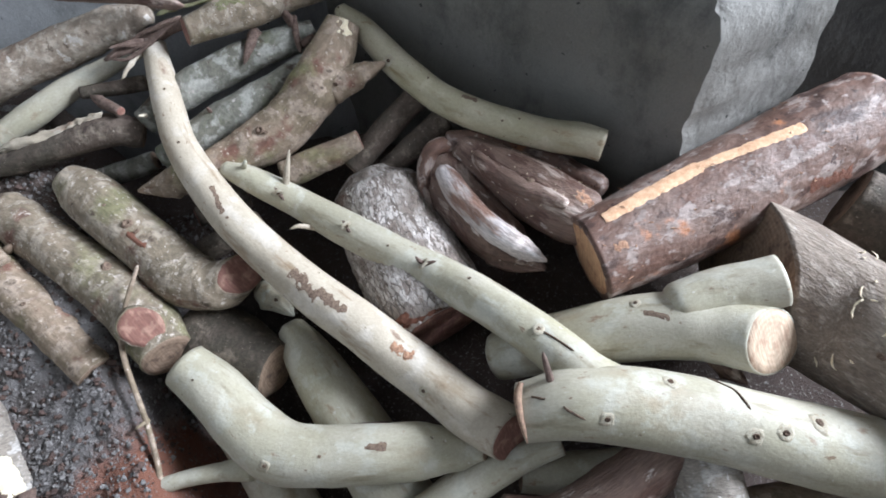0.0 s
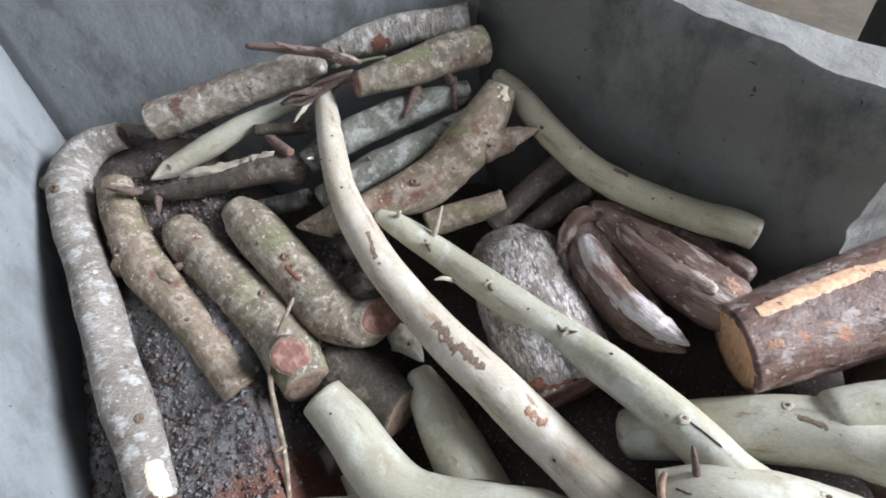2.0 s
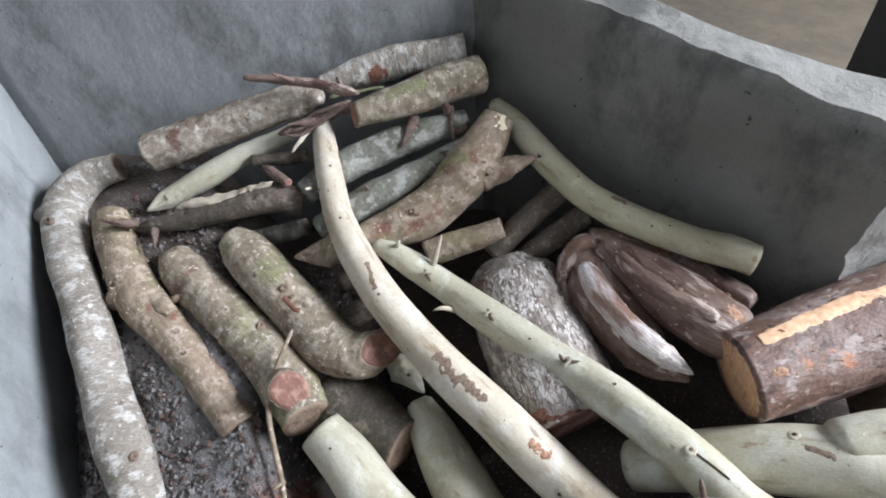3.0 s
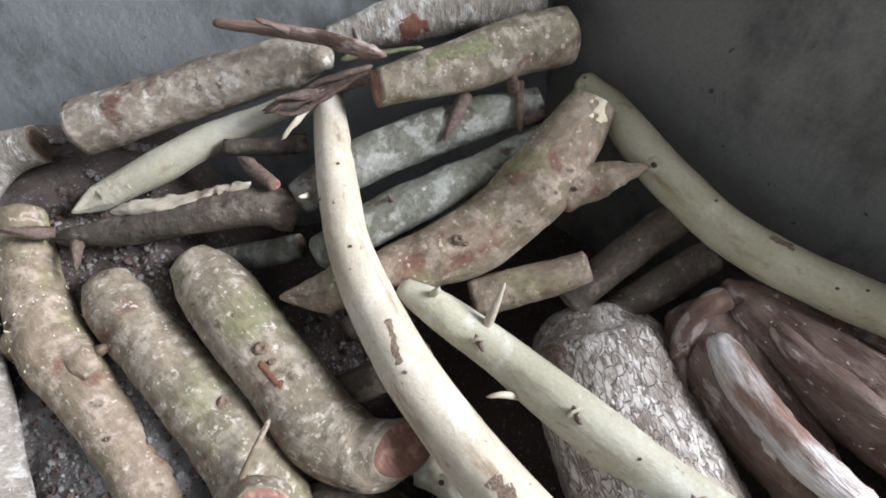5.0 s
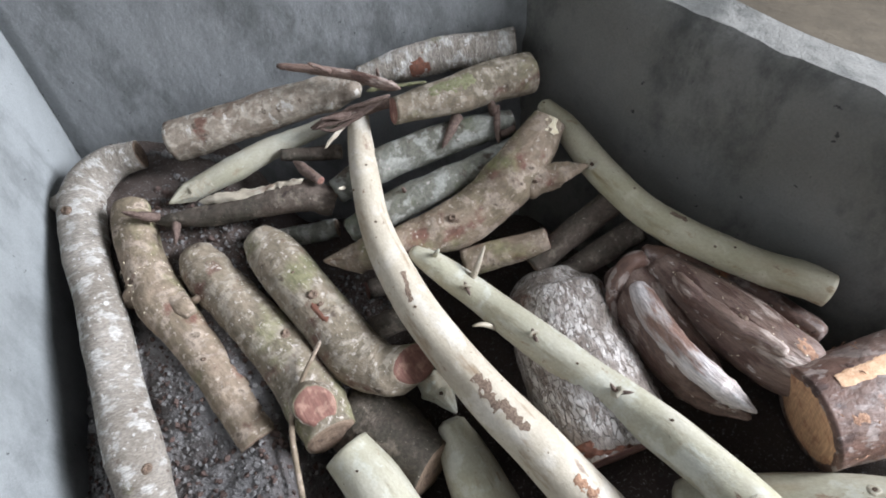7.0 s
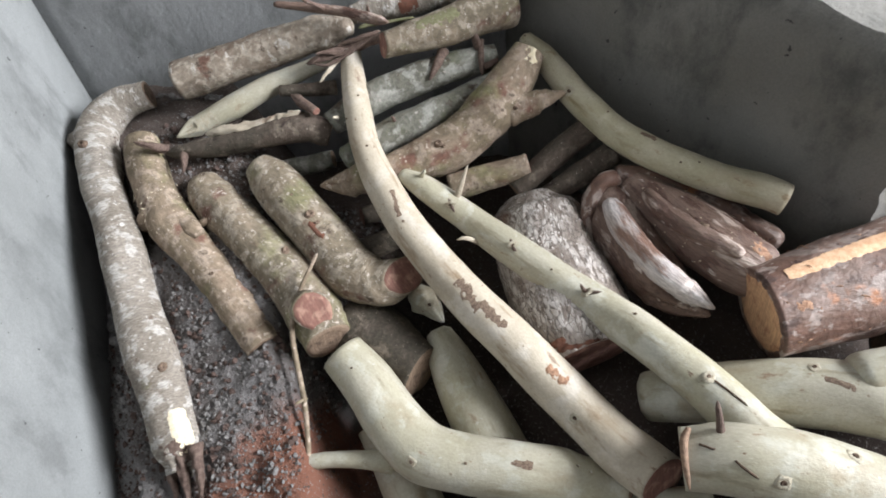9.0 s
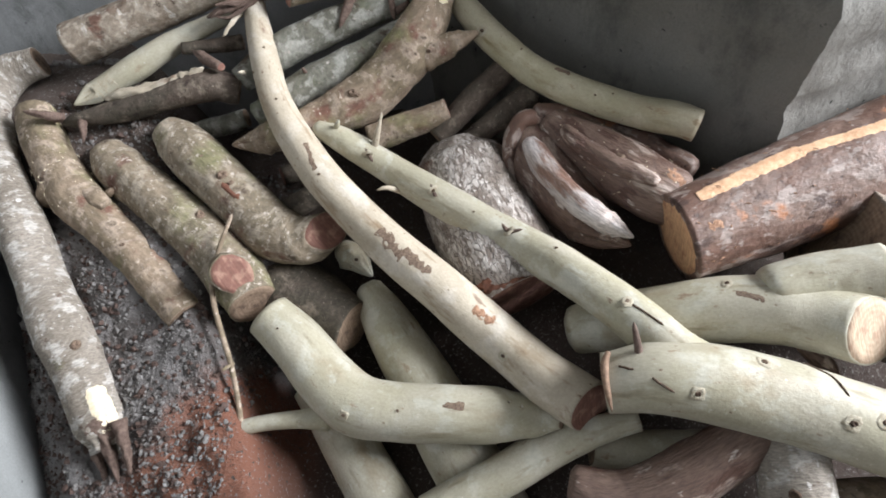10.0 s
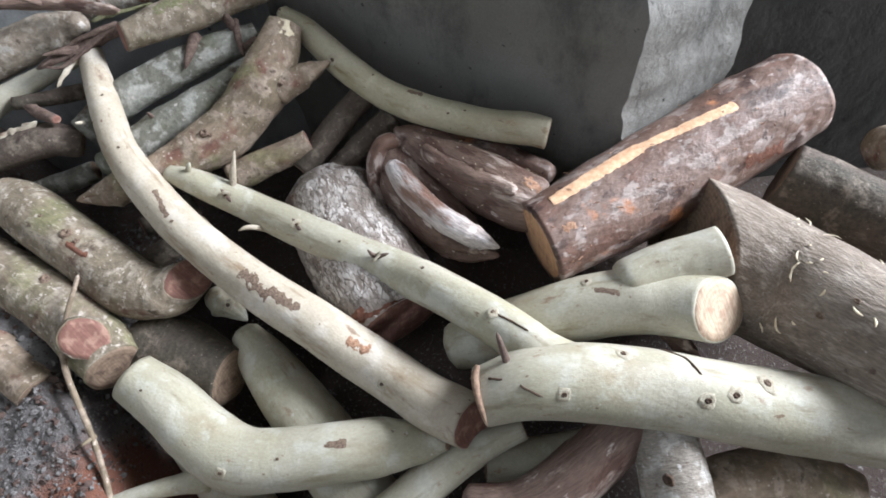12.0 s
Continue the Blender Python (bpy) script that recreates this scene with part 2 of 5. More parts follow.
CUT_FRESH = cut_material("fresh_sawn_end", (0.54, 0.32, 0.18), (0.45, 0.25, 0.14), (0.36, 0.18, 0.10))
CUT_PALE = cut_material("pale_sawn_end", (0.54, 0.41, 0.30), (0.44, 0.32, 0.225), (0.38, 0.25, 0.175))
CUT_RED = cut_material("reddish_sawn_end", (0.21, 0.10, 0.075), (0.18, 0.083, 0.066), (0.34, 0.20, 0.15))
CUT_GREY = cut_material("weathered_sawn_end", (0.24, 0.17, 0.12), (0.17, 0.11, 0.075), (0.10, 0.065, 0.045))


def plain(name, a, b, scale=60.0, rough=0.8, relief=0.001, spec=0.3):
    m, n, s = material(name)
    tc = n.nodes.new("ShaderNodeTexCoord")
    where = shifted(n, tc.outputs["Object"])
    f1 = noise_tex(n, where, scale, 6.0, 0.65)
    n.links.new(mix(n, ramp(n, f1, 0.3, 0.7), a, b), s.inputs["Base Color"])
    s.inputs["Roughness"].default_value = rough
    s.inputs["Specular IOR Level"].default_value = spec
    bump(n, s, noise_tex(n, where, scale * 4, 5.0, 0.6), relief)
    return m


FLAP = plain("torn_bark_flap", (0.32, 0.215, 0.15), (0.17, 0.105, 0.075), 160.0)
KNOT = plain("dark_knot", (0.045, 0.03, 0.022), (0.12, 0.075, 0.05), 300.0)
SCAR = plain("brown_scar", (0.10, 0.064, 0.046), (0.24, 0.175, 0.13), 330.0)
RAW = plain("raw_orange_wood", (0.46, 0.28, 0.18), (0.20, 0.10, 0.065), 260.0)
HEWN = plain("fresh_hewn_wood", (0.80, 0.54, 0.35), (0.60, 0.34, 0.20), 110.0, 0.7)
CHIP = plain("pale_chipped_wood", (0.80, 0.72, 0.55), (0.66, 0.55, 0.38), 150.0, 0.7)
RUST = plain("rust_red_stain", (0.20, 0.085, 0.055), (0.13, 0.06, 0.042), 160.0)
MOSS = plain("green_moss", (0.15, 0.15, 0.075), (0.24, 0.23, 0.14), 260.0, 0.95, 0.002)
BARK_COLLAR = plain("healed_pale_bark", (0.43, 0.40, 0.32), (0.34, 0.29, 0.21), 220.0, 0.6, 0.001)
SPLINTER = plain("dark_torn_wood", (0.085, 0.054, 0.044), (0.17, 0.12, 0.098), 160.0, 0.75, 0.0015)


def plaster_material(name, base, other, stain, relief=0.004):
    """Trowelled cement plaster: broad patches, trowel sweeps, pits and damp stains."""
    m, n, s = material(name)
    tc = n.nodes.new("ShaderNodeTexCoord")
    where = tc.outputs["Object"]
    tone = mix(n, ramp(n, noise_tex(n, where, 3.2, 5.0, 0.6), 0.34, 0.66), base, other)
    tone = mix(n, ramp(n, noise_tex(n, where, 7.0, 7.0, 0.68, (1, 1, 0.6)), 0.47, 0.66), tone, stain)
    tone = mix(n, ramp(n, noise_tex(n, where, 60.0, 3.0), 0.70, 0.75), tone, tuple(0.45 * c for c in stain))
    grain = noise_tex(n, where, 300.0, 5.0, 0.7)
    tone = mix(n, 1.0, tone, mix(n, ramp(n, grain, 0.3, 0.7), (0.9, 0.9, 0.9), (1.08, 1.08, 1.08)), "MULTIPLY")
    n.links.new(tone, s.inputs["Base Color"])
    s.inputs["Roughness"].default_value = 0.82
    h = node(n, "ShaderNodeMath", operation="ADD")
    n.links.new(times(n, grain, 0.10), h.inputs[0])
    n.links.new(noise_tex(n, where, 13.0, 7.0, 0.6), h.inputs[1])
    bump(n, s, h.outputs[0], relief)
    return m


PLASTER = plaster_material("grey_cement_plaster", (0.30, 0.305, 0.31), (0.235, 0.24, 0.245), (0.165, 0.17, 0.17), 0.006)
PLASTER_LIGHT = plaster_material("pale_cement_plaster", (0.29, 0.30, 0.30), (0.24, 0.25, 0.25), (0.185, 0.192, 0.192), 0.006)
PLASTER_STAINED = plaster_material("stained_cement_plaster", (0.190, 0.183, 0.168), (0.140, 0.134, 0.120), (0.075, 0.074, 0.068), 0.012)
# Near-black base: the next bay's shade is put into the plaster colour.
PLASTER_SHADED = plaster_material("shaded_cement_plaster", (0.050, 0.047, 0.043), (0.036, 0.035, 0.033), (0.022, 0.022, 0.021), 0.010)


def soil_material():
    m, n, s = material("ash_and_soil")
    tc = n.nodes.new("ShaderNodeTexCoord")
    where = tc.outputs["Object"]
    f1 = noise_tex(n, where, 9.0, 5.0, 0.6)
    tone = mix(n, ramp(n, f1, 0.40, 0.58), (0.20, 0.19, 0.188), (0.12, 0.105, 0.10))
    xyz = n.nodes.new("ShaderNodeSeparateXYZ")
    n.links.new(where, xyz.inputs[0])
    wob = node(n, "ShaderNodeMath", operation="MULTIPLY_ADD")
    n.links.new(f1, wob.inputs[0])
    wob.inputs[1].default_value = -0.25
    far = node(n, "ShaderNodeMath", operation="MULTIPLY_ADD")
    n.links.new(xyz.outputs["X"], far.inputs[0])
    far.inputs[1].default_value = 0.9
    front = node(n, "ShaderNodeMath", operation="MULTIPLY")
    n.links.new(xyz.outputs["Y"], front.inputs[0])
    front.inputs[1].default_value = -0.75
    n.links.new(front.outputs[0], far.inputs[2])
    n.links.new(far.outputs[0], wob.inputs[2])
    tone = mix(n, ramp(n, wob.outputs[0], -0.86, -0.785), tone, (0.20, 0.085, 0.055))
    # Shade under the heap is put into the soil colour; browner towards the back.
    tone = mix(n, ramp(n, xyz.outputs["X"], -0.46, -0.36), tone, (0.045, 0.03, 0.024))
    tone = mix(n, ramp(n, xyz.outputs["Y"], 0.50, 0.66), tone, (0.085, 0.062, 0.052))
    fine = noise_tex(n, where, 190.0, 6.0, 0.7)
    tone = mix(n, ramp(n, fine, 0.56, 0.68), tone, (0.27, 0.258, 0.248))
    tone = mix(n, ramp(n, noise_tex(n, where, 120.0, 4.0), 0.60, 0.70), tone, (0.06, 0.05, 0.045))
    n.links.new(tone, s.inputs["Base Color"])
    s.inputs["Roughness"].default_value = 0.95
    bump(n, s, fine, 0.006)
    return m


SOIL = soil_material()
CRUMB = plain("grey_mortar_crumb", (0.27, 0.26, 0.255), (0.13, 0.118, 0.112), 200.0, 0.95, 0.002)
CRUMB_DARK = plain("dark_soil_crumb", (0.13, 0.085, 0.07), (0.07, 0.05, 0.045), 200.0, 0.95, 0.002)
EARTH = plain("brown_earth_floor", (0.12, 0.098, 0.072), (0.085, 0.07, 0.052), 7.0, 0.95, 0.006)
ROOM = plain("room_plaster", (0.17, 0.165, 0.16), (0.14, 0.135, 0.13), 5.0, 0.9, 0.002)


# ---- helpers for meshes ----
def mesh_object(name, bm, mat, smooth=True):
    me = bpy.data.meshes.new(name)
    bm.normal_update()
    bm.to_mesh(me)
    bm.free()
    for p in me.polygons:
        p.use_smooth = smooth
    me.materials.append(mat)
    return new(name, me)


def part(name, bm, mat, parent, label="", smooth=True):
    ob = mesh_object(name, bm, mat, smooth)
    ob.parent = parent
    return tagged(ob, label) if label else ob


# ---- the setting ----
CORNER_L, CORNER_R = Vector((-1.185, 0.857)), Vector((-0.285, 1.045))
EDGE, LEFT_NEAR = Vector((0.318, 0.665)), Vector((-0.70, -0.06))


def slab(name, label, a, b, out, z0, z1, mat, step=0.03, lump=0.006, seed=0, ztop=None):
    """An upright wall from a to b in plan, thick towards out, its face softly uneven; ztop(u): its upper edge."""
    bm = bmesh.new()
    along = b - a
    nu, nv = max(2, int(along.length / step)), max(2, int((z1 - z0) / step))
    face = []
    n2 = -out.normalized()
    for j in range(nv + 1):
        row = []
        for i in range(nu + 1):
            u = i / nu
            top = ztop(u) if ztop else z1
            z = z0 + (top - z0) * j / nv
            p = a + along * u
            w = noise.noise(Vector((p.x * 3 + seed, p.y * 3, z * 3))) + 0.5 * noise.noise(Vector((p.x * 9 + seed, p.y * 9, z * 9)))
            edge_round = 0.0
            if ztop:
                edge_round = -0.03 * max(0.0, (z - top + 0.06) / 0.06) ** 2
            off = n2 * (lump * w + edge_round)
            row.append(bm.verts.new((p.x + off.x, p.y + off.y, z + (0.006 * w if ztop and j == nv else 0))))
        face.append(row)
    back = []
    for row in (face[0], face[-1]):
        back.append([bm.verts.new((v.co.x + out.x, v.co.y + out.y, v.co.z)) for v in row])
    for j in range(nv):
        for i in range(nu):
            bm.faces.new((face[j][i], face[j][i + 1], face[j + 1][i + 1], face[j + 1][i]))
    for i in range(nu):
        bm.faces.new((face[-1][i], face[-1][i + 1], back[1][i + 1], back[1][i]))
        bm.faces.new((back[1][i], back[1][i + 1], back[0][i + 1], back[0][i]))
        bm.faces.new((back[0][i], back[0][i + 1], face[0][i + 1], face[0][i]))
    for i in (0, nu):
        bm.faces.new([face[j][i] for j in range(nv + 1)] + [back[1][i], back[0][i]])
    bmesh.ops.recalc_face_normals(bm, faces=bm.faces)
    return tagged(mesh_object(name, bm, mat), label, "wall", kind="structure")


slab("wall_back", "smooth grey cement-plastered wall behind the firewood", CORNER_L, CORNER_R + Vector((0.05, 0.0)), Vector((-0.03, 0.16)), -0.02, 3.3, PLASTER, seed=3.0)
slab("wall_left", "pale cement-plastered wall beside the firewood", LEFT_NEAR - Vector((-0.42, 0.8)), CORNER_L + Vector((-0.01, 0.02)), Vector((-0.15, -0.08)), -0.02, 3.3, PLASTER_LIGHT, seed=9.0)


def low_wall():
    """The low partition: inner face, a crisp worn arris, a broad end face and a trowelled rounded top."""
    bm = bmesh.new()
    along = (EDGE - CORNER_R).normalized()
    across = Vector((-along.y, along.x))
    length = (EDGE - CORNER_R).length
    plan = [(-0.02 + (length + 0.02) * k / 40, 0.0) for k in range(41)]
    plan += [(length + 0.115 * k / 14, 0.20 * k / 14) for k in range(1, 15)]
    plan += [((length + 0.115) * (1 - k / 24) - 0.02, 0.20 - 0.09 * min(1.0, 2.4 * k / 24)) for k in range(1, 25)]
    rows, levels = [], 46
    for j in range(levels + 1):
        row = []
        for s, t in plan:
            u = min(1.15, max(0.0, s / length))
            top = 0.722 - 0.122 * u + 0.05 * max(0.0, u - 1.0) + 0.010 * noise.noise(Vector((s * 7, 3.0, t * 3)))
            z = -0.02 + (top + 0.02) * j / levels
            near = max(0.0, (z - top + 0.045) / 0.045)
            inset = 0.020 * near ** 2.2
            w = noise.noise(Vector((s * 5, t * 5 + 7, z * 5))) + 0.6 * noise.noise(Vector((s * 14, t * 14, z * 14))) + 0.35 * noise.noise(Vector((s * 33, t * 33, z * 33)))
            front = t < 0.001
            worn = 0.012 * noise.noise(Vector((1.0, t * 4, z * 8))) + 0.006 * noise.noise(Vector((4.0, t * 4, z * 30)))
            t2 = t + (inset if front else -inset if s < length else 0.0) + 0.009 * w * (1 if front else -1)
            s2 = s - (inset if s > length - 0.002 else 0.0) + (worn if s > length - 0.03 else 0.0)
            p = CORNER_R + along * s2 + across * t2
            row.append(bm.verts.new((p.x, p.y, z + 0.005 * w * near)))
        rows.append(row)
    m = len(plan)
    for j in range(levels):
        for i in range(m):
            bm.faces.new((rows[j][i], rows[j][(i + 1) % m], rows[j + 1][(i + 1) % m], rows[j + 1][i]))
    bm.faces.new(rows[-1])
    bmesh.ops.triangulate(bm, faces=[f for f in bm.faces if len(f.verts) > 4])
    bmesh.ops.recalc_face_normals(bm, faces=bm.faces)
    ob = mesh_object("wall_low", bm, PLASTER_STAINED)
    ob.data.set_sharp_from_angle(angle=radians(35))
    return tagged(ob, "low stained grey plastered partition with a worn pale edge", "wall", kind="structure")


low_wall()
# The bay lies in shade; its dark plaster colour carries that.
slab("wall_bay", "plastered wall of the next bay, coloured dark for its shade", Vector((0.42, 0.90)), Vector((3.39, 0.86)), Vector((0.0, 0.2)), -0.02, 0.62, PLASTER_SHADED, seed=21.0)


def box(bm, lo, hi):
    vs = [bm.verts.new((x, y, z)) for x in (lo[0], hi[0]) for y in (lo[1], hi[1]) for z in (lo[2], hi[2])]
    for q in ((0, 1, 3, 2), (4, 6, 7, 5), (0, 4, 5, 1), (2, 3, 7, 6), (0, 2, 6, 4), (1, 5, 7, 3)):
        bm.faces.new([vs[i] for i in q])


def structure(name, label, category, boxes, mat):
    bm = bmesh.new()
    for lo, hi in boxes:
        box(bm, lo, hi)
    bmesh.ops.recalc_face_normals(bm, faces=bm.faces)
    return tagged(mesh_object(name, bm, mat, False), label, category, kind="structure")


structure("floor", "brown earthen floor", "floor", [((-2.4, -2.3, -0.2), (3.6, 3.4, 0.0))], EARTH)
# Ceiling and outer walls are an unseen, added shell that encloses and bounces light.
structure("ceiling", "unseen ceiling added to close in the light", "ceiling", [((-2.4, -2.3, 3.3), (3.6, 3.4, 3.4))], ROOM)
structure("wall_east", "unseen wall added round the window opening", "wall", [
    ((3.4, -2.1, 0.0), (3.6, 0.0, 3.3)), ((3.4, 2.1, 0.0), (3.6, 3.2, 3.3)),
    ((3.4, 0.0, 0.0), (3.6, 2.1, 1.75)), ((3.4, 0.0, 3.15), (3.6, 2.1, 3.3))], ROOM)
structure("wall_north", "unseen wall added to close in the light", "wall", [((-2.4, 3.2, 0.0), (3.6, 3.4, 3.3))], ROOM)
structure("wall_west", "unseen wall added to close in the light", "wall", [((-2.4, -2.1, 0.0), (-2.2, 3.2, 3.3))], ROOM)
# Unseen wall; its opening is made up to hold the fill lamp.
structure("wall_south", "unseen added wall with an opening for the fill lamp", "wall", [
    ((-2.2, -2.3, 0.0), (-1.05, -2.1, 3.3)), ((-0.15, -2.3, 0.0), (3.6, -2.1, 3.3)), ((-1.05, -2.3, 2.1), (-0.15, -2.1, 3.3))], ROOM)


# ---- soil under the wood ----
def soil_height(x, y):
    slope = 0.362 + (0.020 * (x + 0.236) + 0.434 * (y - 0.585)) / 0.9007
    slope = min(slope, 0.395 + 0.15 * max(0.0, slope - 0.395))
    k = min(1.0, max(0.0, (x + 0.49 + 0.55 * (y - 0.22)) / 0.14))
    k = k * k * (3 - 2 * k)
    lump = 0.016 * noise.noise(Vector((x * 9, y * 9, 1.3))) + 0.009 * noise.noise(Vector((x * 28, y * 28, 4.0))) + 0.005 * noise.noise(Vector((x * 75, y * 75, 9.0)))
    wall = (x + 1.185) * 0.884 + (y - 0.857) * 0.468
    gutter = 0.07 * max(0.0, 1 - wall / 0.075)
    return max(0.012, slope - 0.022 - 0.24 * k - gutter + lump)


def soil():
    bm = bmesh.new()
    step = 0.0075
    nx, ny = int(2.3 / step), int(1.22 / step)
    grid = {}
    for j in range(ny + 1):
        for i in range(nx + 1):
            x, y = -1.22 + i * step, -0.10 + j * step
            d = Vector((x, y)) - CORNER_R
            along = (EDGE - CORNER_R).normalized()
            if d.x * -along.y + d.y * along.x > 0.05 and x > -0.3 and (d.dot(along) < 0.62 or y > 0.92):
                continue
            if y > 0.90 + 0.21 * (x + 1.0) + 0.05:
                continue
            fade = min(1.0, max(0.0, (y + 0.10) / 0.12)) * min(1.0, max(0.15, (0.62 - x) / 0.35))
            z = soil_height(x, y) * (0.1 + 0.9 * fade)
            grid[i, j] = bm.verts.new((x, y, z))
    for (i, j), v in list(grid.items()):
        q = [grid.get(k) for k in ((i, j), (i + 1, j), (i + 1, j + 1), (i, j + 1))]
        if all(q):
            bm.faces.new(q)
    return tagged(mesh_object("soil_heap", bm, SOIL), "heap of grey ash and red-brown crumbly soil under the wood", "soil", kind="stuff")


soil()


def crumbs(name, label, mat, count, seed, where, size):
    rnd = random.Random(seed)
    verts, faces = [], []
    for _ in range(count):
        x, y, z = where(rnd)
        r = size * (0.35 + rnd.random() ** 3 * 1.5)
        axes = [r * (0.7 + 0.6 * rnd.random()) for _ in range(3)]
        turn = Euler((rnd.random() * 6, rnd.random() * 6, rnd.random() * 6)).to_matrix()
        b = len(verts)
        for d in ((1, 0, 0), (-1, 0, 0), (0, 1, 0), (0, -1, 0), (0, 0, 1), (0, 0, -1), (0.62, 0.62, 0.5), (-0.6, 0.55, -0.55), (0.55, -0.6, -0.5), (-0.55, -0.6, 0.6)):
            q = turn @ Vector([c * s * (0.85 + 0.3 * rnd.random()) for c, s in zip(d, axes)])
            verts.append((x + q.x, y + q.y, z + q.z))
        hull = bmesh.new()
        vs = [hull.verts.new(v) for v in verts[b:]]
        bmesh.ops.convex_hull(hull, input=vs)
        hull.verts.index_update()
        for f in hull.faces:
            faces.append([b + v.index for v in f.verts])
        hull.free()
    me = bpy.data.meshes.new(name)
    me.from_pydata(verts, [], faces)
    me.materials.append(mat)
    return tagged(new(name, me), label, "soil", kind="stuff")


def on_ash(rnd):
    x = -0.92 + 0.44 * rnd.random()
    y = 0.10 + 0.70 * rnd.random() ** 1.6
    return x, y, soil_height(x, y) + 0.001


def by_wall(rnd):
    u = rnd.random()
    x, y = -1.16 + 0.33 * u + 0.05 * rnd.random() ** 2, 0.84 - 0.60 * u
    if rnd.random() < 0.25:
        x, y = -1.16 + 0.35 * rnd.random(), 0.85 + 0.0
    return x, y, soil_height(x, y) + 0.004


crumbs("ash_crumbs", "loose grey crumbs of ash and mortar on the soil", CRUMB, 7500, 4, on_ash, 0.0027)
crumbs("soil_crumbs", "loose dark crumbs of soil", CRUMB_DARK, 2600, 5, on_ash, 0.0038)
crumbs("mortar_crumbs", "broken mortar crumbs along the wall foot", CRUMB, 500, 6, by_wall, 0.006)


# ---- pieces of wood ----
class Tube:
    """A limb swept along a smooth line; it keeps its skin so that knots and scars can sit on it."""

    def __init__(self, nodes, segs=30, step=0.006, lump=0.06, fine=0.015, seed=0.0, ends=("cut", "cut"), plates=0.0, facing=(None, None), rim=0.05):
        pts = [Vector(q[:3]) for q in nodes]
        rad = [q[3] for q in nodes]
        line, radii, dist = [], [], 0.0
        for i in range(len(pts) - 1):
            p0 = pts[i - 1] if i else 2 * pts[0] - pts[1]
            p3 = pts[i + 2] if i + 2 < len(pts) else 2 * pts[-1] - pts[-2]
            r0 = rad[i - 1] if i else rad[0]
            r3 = rad[i + 2] if i + 2 < len(pts) else rad[-1]
            count = max(2, int((pts[i + 1] - pts[i]).length / step))
            for k in range(count + (i == len(pts) - 2)):
                u = k / count
                c = [((-u + 2) * u - 1) * u / 2, ((3 * u - 5) * u * u + 2) / 2, ((-3 * u + 4) * u + 1) * u / 2, (u - 1) * u * u / 2]
                line.append(p0 * c[0] + pts[i] * c[1] + pts[i + 1] * c[2] + p3 * c[3])
                radii.append(max(0.0015, r0 * c[0] + rad[i] * c[1] + rad[i + 1] * c[2] + r3 * c[3]))
        self.line, self.segs = line, segs
        tang = [(line[min(i + 1, len(line) - 1)] - line[max(i - 1, 0)]).normalized() for i in range(len(line))]
        side = tang[0].orthogonal().normalized()
        self.rows, self.grain, self.radii = [], [], radii
        total = len(line)
        for i, (p, t, r) in enumerate(zip(line, tang, radii)):
            side = (side - t * side.dot(t)).normalized()
            up = t.cross(side)
            if i:
                dist += (p - line[i - 1]).length
            for which, e in ((0, i), (1, total - 1 - i)):
                k = e * step / max(r, 1e-4)
                k2 = k / 0.42
                if ends[which] == "round" and k2 < 1:
                    r *= 0.60 + 0.40 * math.sqrt(max(0.0, 1 - (1 - k2) ** 2))
                if ends[which] == "snapped" and k < 0.9:
                    r *= 0.80 + 0.20 * (k / 0.9)
                if ends[which] == "broken" and k < 2.2:
                    r *= 0.12 + 0.88 * (k / 2.2) ** 0.8
            row, gr = [], []
            for j in range(segs):
                a = 2 * math.pi * j / segs
                ca, sa = math.cos(a), math.sin(a)
                q = Vector((ca * r, sa * r, dist))
                f = 1 + lump * noise.noise(Vector((ca * 0.9 + seed, sa * 0.9, dist / (r0_safe(r) * 2.2)))) + fine * noise.noise(Vector((ca * 3 + seed, sa * 3, dist / (r0_safe(r) * 0.5))))
                if plates:
                    v = noise.voronoi(Vector((q.x * 120 + seed, q.y * 120, q.z * 70)))[0]
                    f += plates * (min(1.0, (v[1] - v[0]) * 2.4) - 0.5)
                for which, e in ((0, i), (1, total - 1 - i)):
                    if ends[which] in ("broken", "snapped") and e * step < 2.2 * radii[i]:
                        dent = noise.noise(Vector((ca * 2.4 + seed, sa * 2.4, 5.0 + which)))
                        f *= 1 + (0.5 * dent if ends[which] == "broken" else -0.45 * abs(dent) * max(0.0, 1 - e * step / radii[i]))
                d = side * ca + up * sa
                row.append(p + d * (r * f))
                gr.append(q)
            self.rows.append(row)
            self.grain.append(gr)
        self.tang, self.ends, self.facing, self.rim = tang, ends, facing, rim
        for which in (0, 1):
            if facing[which] is None:
                continue
            n = Vector(facing[which]).normalized()
            e = 0 if not which else total - 1
            c, t, reach = line[e], tang[e] * (1 if which else -1), 2.2 * radii[e]
            for i in range(total):
                k = 1 - (line[i] - c).length / reach
                if k <= 0:
                    continue
                for j in range(segs):
                    q = self.rows[e][j] if i == e else self.rows[i][j]
                    off = (q - line[i])
                    slide = -off.dot(n) / max(0.25, t.dot(n))
                    self.rows[i][j] = q + t * (slide * k)

